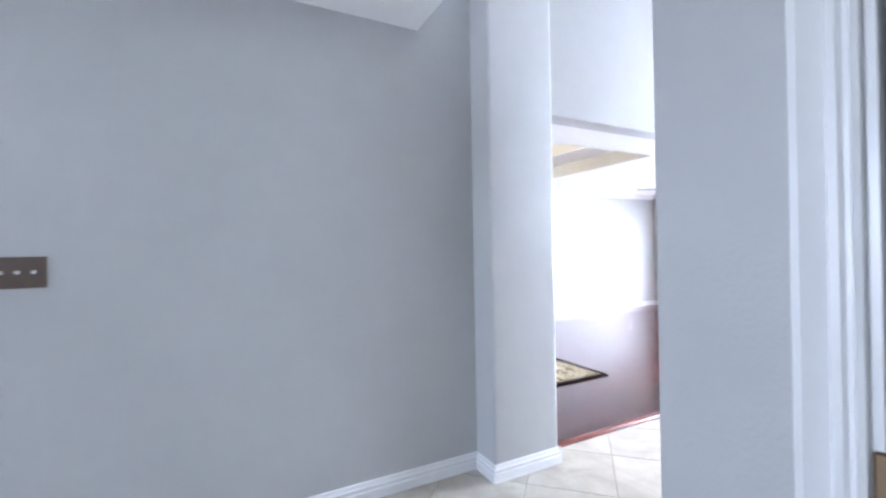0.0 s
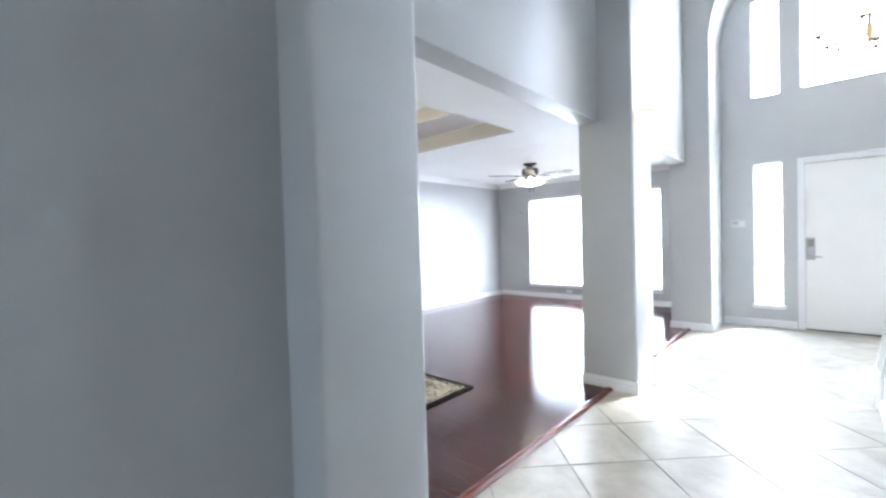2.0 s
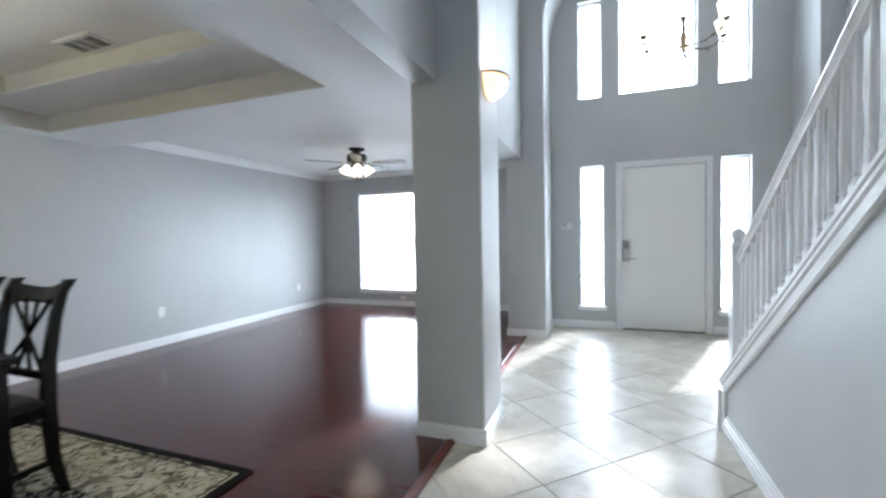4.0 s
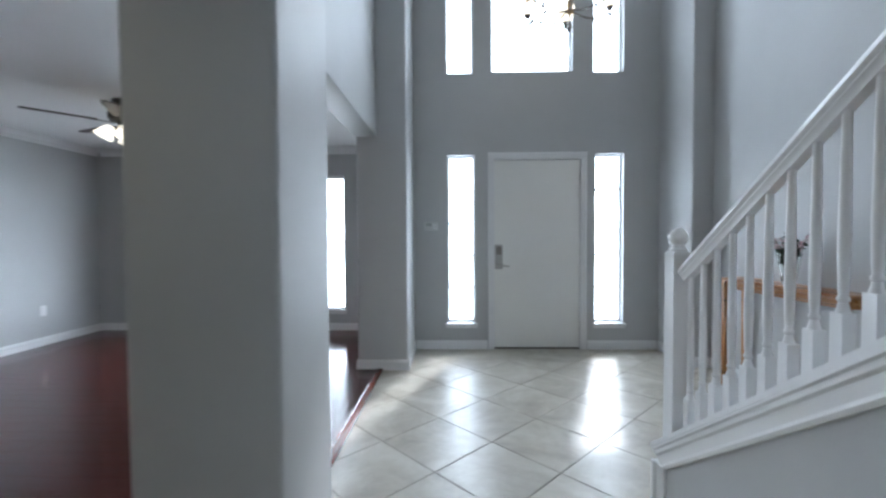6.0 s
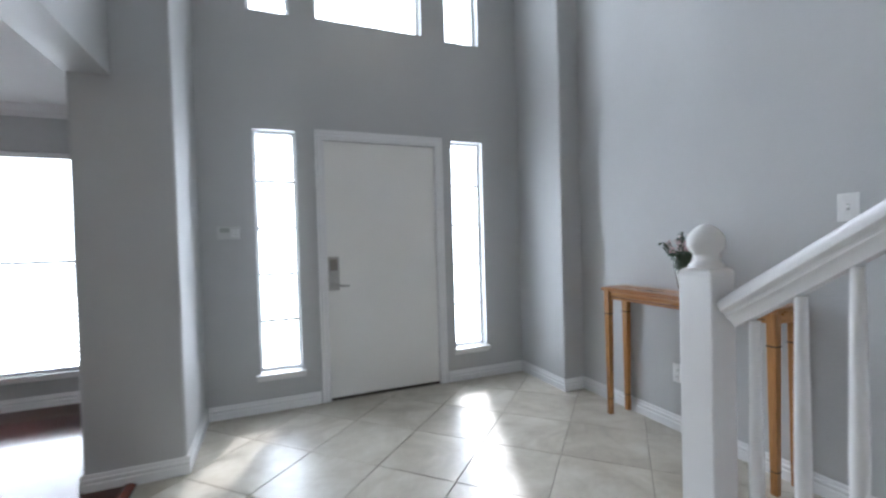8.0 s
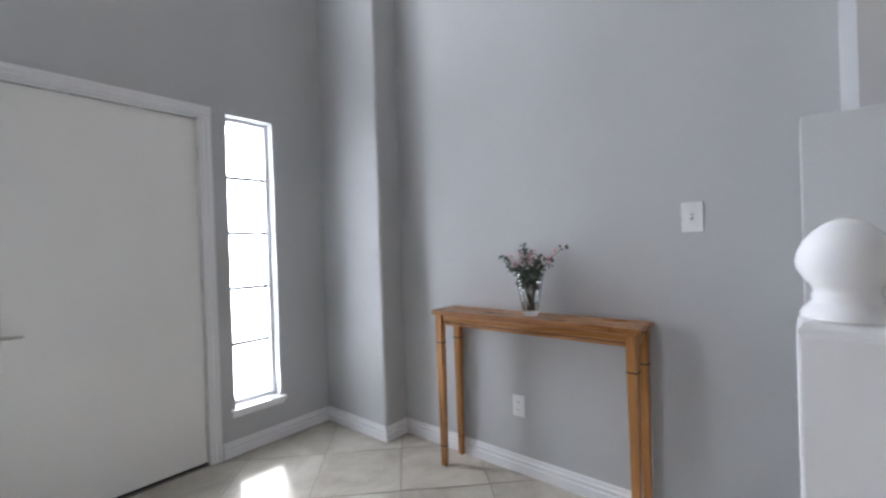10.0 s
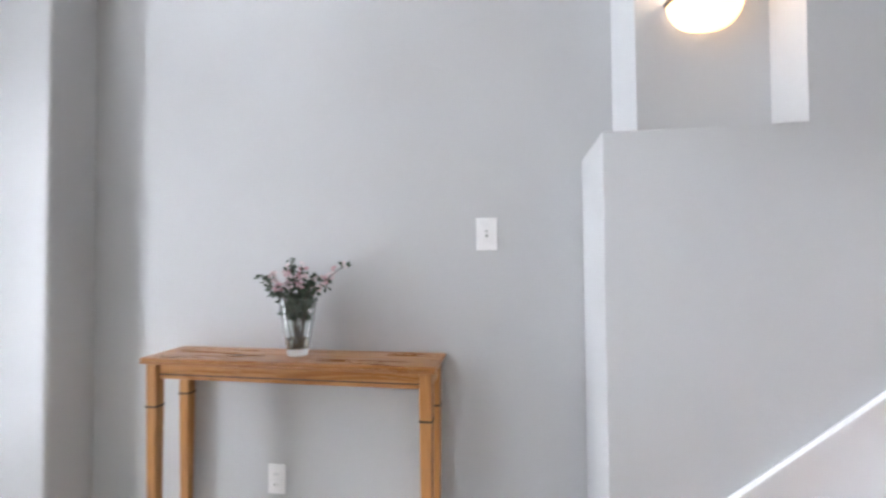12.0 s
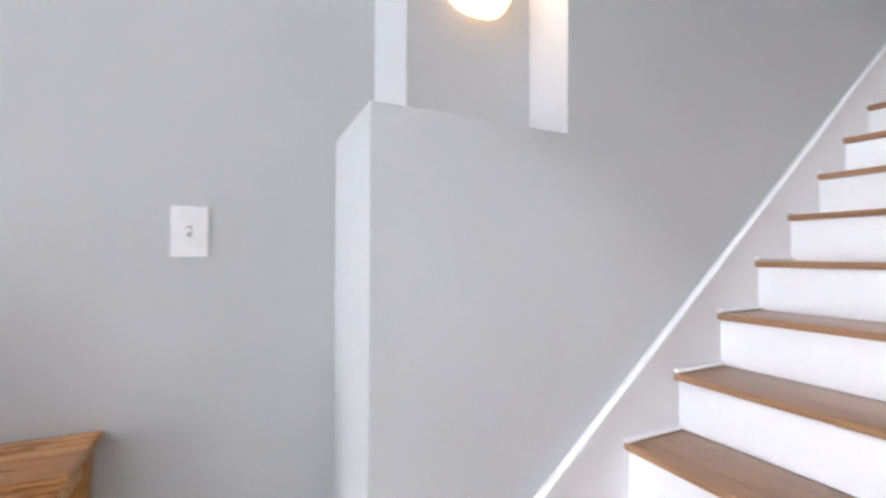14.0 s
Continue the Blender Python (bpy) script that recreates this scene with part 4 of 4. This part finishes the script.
# ---- chandelier ----
ch = thing("chandelier", 0.04, -1.1, TOP, "antique pewter chandelier with curved leafy arms and glass shades", "chandelier")
CZ = 2.96 - TOP
part("ceiling_canopy", lathe([(0, 0), (0.07, 0), (0.06, -0.025), (0.015, -0.04), (0, -0.04)], 24), GOLD_LIT_METAL, ch, "", 40)
for i in range(39):
    z = -0.04 - i * 0.0475
    link = tube([(0.009 * math.cos(k * math.pi / 4), 0.0, z - 0.024 + 0.026 * math.sin(k * math.pi / 4)) for k in range(9)], [0.0025] * 9, 5)
    lk = part("chain_link", link, GOLD_LIT_METAL, ch)
    lk.rotation_euler.z = radians(90 * (i % 2))
part("column", lathe([(0, CZ + 0.58), (0.012, CZ + 0.57), (0.035, CZ + 0.52), (0.028, CZ + 0.44), (0.02, CZ + 0.3), (0.014, CZ + 0.2), (0.03, CZ + 0.13), (0.02, CZ + 0.07), (0.03, CZ + 0.04), (0.014, CZ + 0.02), (0, CZ)], 20), GOLD_LIT_METAL, ch, "", 40)
for i in range(6):
    a = radians(60 * i + 20)
    ca, sa = math.cos(a), math.sin(a)
    path = [(r * ca, r * sa, CZ + z) for r, z in ((0.015, 0.05), (0.09, 0.022), (0.18, 0.02), (0.27, 0.04), (0.34, 0.08), (0.385, 0.135))]
    arm = part("arm", tube(path, [0.008, 0.007, 0.0065, 0.006, 0.006, 0.006], 8), PEWTER, ch, "", 60)
    for f, z, up in ((0.12, 0.02, -1), (0.2, 0.022, -1), (0.24, 0.03, 1), (0.31, 0.06, 1), (0.35, 0.09, -1)):
        lf = bmesh.new()
        blade(lf, (0, 0, 0), (1, 0, 0.6 * up), 0.062, 0.017)
        l = part("leaf", lf, PEWTER, arm)
        l.matrix_local = pose(f * ca, f * sa, CZ + z, 0, 0, math.degrees(a) + 40 * up)
    part("bobeche", lathe([(0, 0.115), (0.012, 0.118), (0.034, 0.14), (0.03, 0.148), (0.018, 0.152), (0, 0.152)], 16), PEWTER, arm).location = (0.385 * ca, 0.385 * sa, CZ)
    part("glass_shade", lathe([(0.02, 0.145), (0.04, 0.16), (0.058, 0.195), (0.066, 0.245), (0.076, 0.275), (0.073, 0.275), (0.055, 0.2), (0.036, 0.165), (0.016, 0.151)], 20), CHAND_LIT, arm, "lit frosted glass shade", 60).location = (0.385 * ca, 0.385 * sa, CZ)

# ---- ceiling vent ----
vent = thing("ceiling_vent", -3.78, -3.985, 2.5, "white metal vent in the tray ceiling", "vent")
part("frame", ring((-0.175, 0.175, -0.095, 0.095), (-0.15, 0.15, -0.07, 0.07), -0.012, 0.0), PLASTIC, vent)
part("backing", box(-0.15, 0.15, -0.07, 0.07, -0.002, 0.0), DARKSLOT, vent)
for sx in (-0.05, 0.05):
    part("divider", box(sx - 0.006, sx + 0.006, -0.07, 0.07, -0.012, -0.002), PLASTIC, vent)
for i in range(12):
    sb = box(-0.008, 0.008, -0.07, 0.07, -0.0008, 0.0008)
    bmesh.ops.rotate(sb, verts=sb.verts, cent=(0, 0, 0), matrix=Matrix.Rotation(radians(40), 3, "Y"))
    part("slat", sb, PLASTIC, vent).location = (-0.1 + 0.1 * (i // 4) - 0.03 + 0.02 * (i % 4), 0, -0.008)

# ---- dome light in the tray ----
dome = thing("ceiling_light", -3.85, -5.2, 2.5, "lit warm glass dome light in the tray ceiling", "ceiling light")
part("base_ring", lathe([(0, 0), (0.15, 0), (0.15, -0.02), (0.135, -0.028), (0, -0.028)], 28), PEWTER, dome, "", 40)
part("glass_dome", lathe([(0.138, -0.028), (0.13, -0.06), (0.1, -0.09), (0.05, -0.108), (0, -0.112)], 28), DOME_LIT, dome, "lit frosted glass dome", 60)
dl = new("dome_bulb", bpy.data.lights.new("dome_bulb", "POINT"))
dl.data.energy, dl.data.color, dl.data.shadow_soft_size = 17.0, (1.0, 0.78, 0.42), 0.3
dl.location = (-3.85, -5.2, 2.3)

# ---- dining corner ----
FLOORZ = 0.008
rug = thing("area_rug", -3.72, -5.03, FLOORZ, "cream and black patterned area rug on the wood floor", "rug")
part("rug_band", ring((-1.22, 1.22, -0.915, 0.915), (-0.84, 0.84, -0.55, 0.55), 0.001, 0.011), RUG, rug, "cream patterned band")
part("rug_field", box(-0.838, 0.838, -0.548, 0.548, 0.001, 0.011), RUG_DARK, rug, "dark patterned centre")
edge = ring((-1.27, 1.27, -0.965, 0.965), (-1.22, 1.22, -0.915, 0.915), 0.0, 0.012)
part("rug_border", edge, RUGEDGE, rug, "black rug border")
line = ring((-1.2, 1.2, -0.895, 0.895), (-1.192, 1.192, -0.887, 0.887), 0.0105, 0.0125)
part("border_line", line, RUGEDGE, rug, "thin black inner line")
RZ = FLOORZ + 0.0125


def chair():
    """Dark X-back dining chair; it faces -y, its back stands at +y."""
    ob = thing("dining_chair", 0, 0, RZ, "dark espresso wood dining chair with a crossed back", "chair", "chairs round the dining table")
    W, Dp, H = 0.215, 0.2, 1.022
    for sx in (-1, 1):
        pts = [(sx * W, 0.25, 0.0), (sx * W, 0.21, 0.2), (sx * W, 0.2, 0.45), (sx * W, 0.212, 0.66), (sx * W, 0.245, 0.86), (sx * W, 0.275, 0.97), (sx * W * 1.015, 0.31, H + 0.012)]
        lg = bmesh.new()
        prev = None
        for (x, y, z), hw in zip(pts, (0.016, 0.019, 0.021, 0.019, 0.017, 0.016, 0.018)):
            r = [lg.verts.new((x + a * hw, y + c * hw * 1.25, z)) for a, c in ((-1, -1), (1, -1), (1, 1), (-1, 1))]
            if prev:
                for k in range(4):
                    lg.faces.new((prev[k], prev[(k + 1) % 4], r[(k + 1) % 4], r[k]))
            else:
                lg.faces.new(r[::-1])
            prev = r
        lg.faces.new(prev)
        part("back_post", lg, ESPRESSO, ob)
        fb = box(-0.02, 0.02, -0.02, 0.02, 0, 0.44, 0.003)
        for v in fb.verts:
            if v.co.z < 0.1:
                v.co.x *= 0.7
                v.co.y *= 0.7
        part("front_leg", fb, ESPRESSO, ob).location = (sx * W, -Dp, 0)
        part("stretcher", box(-0.01, 0.01, -Dp + 0.012, 0.2, 0.16, 0.185), ESPRESSO, ob).location.x = sx * W
        part("side_rail", box(-0.011, 0.011, -Dp + 0.018, 0.182, 0.395, 0.445), ESPRESSO, ob).location.x = sx * W
    part("front_rail", box(-W + 0.018, W - 0.018, -Dp - 0.011, -Dp + 0.011, 0.395, 0.445), ESPRESSO, ob)
    part("seat", box(-W - 0.02, W + 0.02, -Dp - 0.03, 0.18, 0.445, 0.485, 0.014, seg=3), SEATCLOTH, ob, "dark padded seat", 50)
    cr = bmesh.new()
    n = 10
    for i in range(n + 1):
        u = i / n
        x = -W + 0.018 + (2 * W - 0.036) * u
        bow = 0.03 * math.sin(math.pi * u)
        sag = 0.008 + 0.024 * math.sin(math.pi * u)
        row = [cr.verts.new(p) for p in ((x, 0.25 + bow, 0.915), (x, 0.268 + bow, 0.915), (x, 0.29 + bow, H - sag), (x, 0.274 + bow, H - sag))]
        if i:
            for k in range(4):
                cr.faces.new((last[k], last[(k + 1) % 4], row[(k + 1) % 4], row[k]))
        else:
            cr.faces.new(row[::-1])
        last = row
    cr.faces.new(last)
    part("crest_rail", cr, ESPRESSO, ob, "glossy curved top rail", 40)
    part("back_rail", box(-W + 0.018, W - 0.018, 0.2, 0.222, 0.56, 0.6, 0.003), ESPRESSO, ob)
    for s in (-1, 1):
        for lean in (0.15, 0.05):
            part("back_slat", tube([(-s * lean, 0.215, 0.6), (0, 0.24 + 0.006 * s, 0.77), (s * lean, 0.262, 0.935)], [0.011, 0.01, 0.011], 6), ESPRESSO, ob)
    return ob


ch1 = chair()
ch1.matrix_world = pose(-3.405, -4.76, RZ)
copy_thing(ch1, pose(-4.02, -4.76, RZ, 0, 0, 4))
copy_thing(ch1, pose(-2.8, -5.29, RZ, 0, 0, -90))
copy_thing(ch1, pose(-3.45, -5.76, RZ, 0, 0, 180))
dt = thing("dining_table", -3.71, -5.16, RZ, "dark espresso wood dining table on the rug", "table")
part("tabletop", box(-0.72, 0.72, -0.42, 0.42, 0.715, 0.75, 0.006, seg=2), ESPRESSO, dt)
for s in (-1, 1):
    part("apron", box(-0.62, 0.62, s * 0.36 - 0.011, s * 0.36 + 0.011, 0.63, 0.715), ESPRESSO, dt)
    part("end_apron", box(s * 0.65 - 0.011, s * 0.65 + 0.011, -0.34, 0.34, 0.63, 0.715), ESPRESSO, dt)
    for q in (-1, 1):
        part("leg", box(s * 0.65 - 0.035, s * 0.65 + 0.035, q * 0.36 - 0.035, q * 0.36 + 0.035, 0, 0.715, 0.005), ESPRESSO, dt)

# ---- floors, piece by piece ----
tile_floor = setting("floor", solid([(-1.6, -12.05), (4.45, -12.05), (4.45, -6.63), (1.5, -6.63), (1.5, 0.16), (-1.6, 0.16)], "z", -0.05, -0.004), GROUT, "diagonal beige ceramic tile floor with dark grout", "floor")
wood_floor = setting("floor_wood", box(-5.55, -1.6, -6.35, 0.88, -0.05, 0.0), CHERRY, "glossy reddish cherry wood plank floor", "floor")


def clip(poly, ax, limit, keep_above):
    out = []
    for i, p in enumerate(poly):
        q = poly[(i + 1) % len(poly)]
        a, c = (p[ax] - limit, q[ax] - limit) if keep_above else (limit - p[ax], limit - q[ax])
        if a >= 0:
            out.append(p)
        if a * c < 0:
            t = a / (a - c)
            out.append((p[0] + (q[0] - p[0]) * t, p[1] + (q[1] - p[1]) * t))
    return out


def tile_mesh(poly):
    """A tile with an eased edge."""
    bm = bmesh.new()
    cx, cy = sum(p[0] for p in poly) / len(poly), sum(p[1] for p in poly) / len(poly)
    rows = []
    for inset, z in ((0.0, -0.01), (0.0, -0.0022), (0.0025, 0.0)):
        ring_ = []
        for x, y in poly:
            d = math.hypot(x - cx, y - cy)
            k = 1 - inset / max(d, 0.01)
            ring_.append(bm.verts.new((cx + (x - cx) * k, cy + (y - cy) * k, z)))
        rows.append(ring_)
    for a, c in zip(rows, rows[1:]):
        for i in range(len(a)):
            j = (i + 1) % len(a)
            bm.faces.new((a[i], a[j], c[j], c[i]))
    bm.faces.new(rows[-1])
    bm.faces.new(rows[0][::-1])
    me = bpy.data.meshes.new("tile")
    bmesh.ops.recalc_face_normals(bm, faces=bm.faces)
    bm.to_mesh(me)
    bm.free()
    me.materials.append(TILE)
    return me


DIA = 0.65
whole = None
HALF = DIA / 2 - 0.0026
rng = random.Random(3)
for i in range(-6, 16):
    for j in range(-2, 42):
        cx = -0.35 + DIA * 0.5 * i
        cy = -1.415 + DIA * 2 - DIA * 0.5 * j
        if (i + j) % 2:
            continue
        poly = [(cx + HALF, cy), (cx, cy + HALF), (cx - HALF, cy), (cx, cy - HALF)]
        east = 1.48 if cy > -6.7 else 4.45
        cut = clip(clip(clip(clip(poly, 0, -1.6, True), 0, east, False), 1, -12.05, True), 1, 0.0, False)
        if len(cut) < 3:
            continue
        if len(cut) == 4 and cut == poly:
            if whole is None:
                whole = tile_mesh([(HALF, 0), (0, HALF), (-HALF, 0), (0, -HALF)])
            o = new("tile", whole)
            o.location = (cx, cy, rng.uniform(-0.0006, 0.0004))
        else:
            o = new("tile", tile_mesh(cut))
        o.parent = tile_floor

plank_kinds = {}
W = 0.121
y = -6.35
row = 0
while y < 0.88 - 0.02:
    x = -5.55
    w = min(W, 0.88 - y)
    first_len = rng.choice((0.5, 0.8, 1.1, 1.3))
    while x < -1.6 - 0.02:
        ln = min(first_len, -1.6 - x)
        first_len = rng.choice((1.1, 1.3, 1.5))
        key = (round(ln, 3), round(w, 3))
        if key not in plank_kinds:
            bm = bmesh.new()
            g = 0.0003
            solid([(g, g), (ln - g, g), (ln - g, w - g), (g, w - g)], "z", 0.0, 0.0074, bm)
            top = [v for v in bm.verts if v.co.z > 0.003]
            hi = [bm.verts.new((v.co.x + (0.0006 if v.co.x < ln / 2 else -0.0006), v.co.y + (0.0006 if v.co.y < w / 2 else -0.0006), 0.008)) for v in top]
            old = [f for f in bm.faces if all(v.co.z > 0.003 and v in top for v in f.verts)]
            bmesh.ops.delete(bm, geom=old, context="FACES_ONLY")
            for k in range(4):
                bm.faces.new((top[k], top[(k + 1) % 4], hi[(k + 1) % 4], hi[k]))
            bm.faces.new(hi)
            bmesh.ops.recalc_face_normals(bm, faces=bm.faces)
            me = bpy.data.meshes.new("plank")
            bm.to_mesh(me)
            bm.free()
            me.materials.append(CHERRY)
            plank_kinds[key] = me
        o = new("plank", plank_kinds[key])
        o.location = (x, y, 0)
        o.parent = wood_floor
        x += ln
    y += W
    row += 1
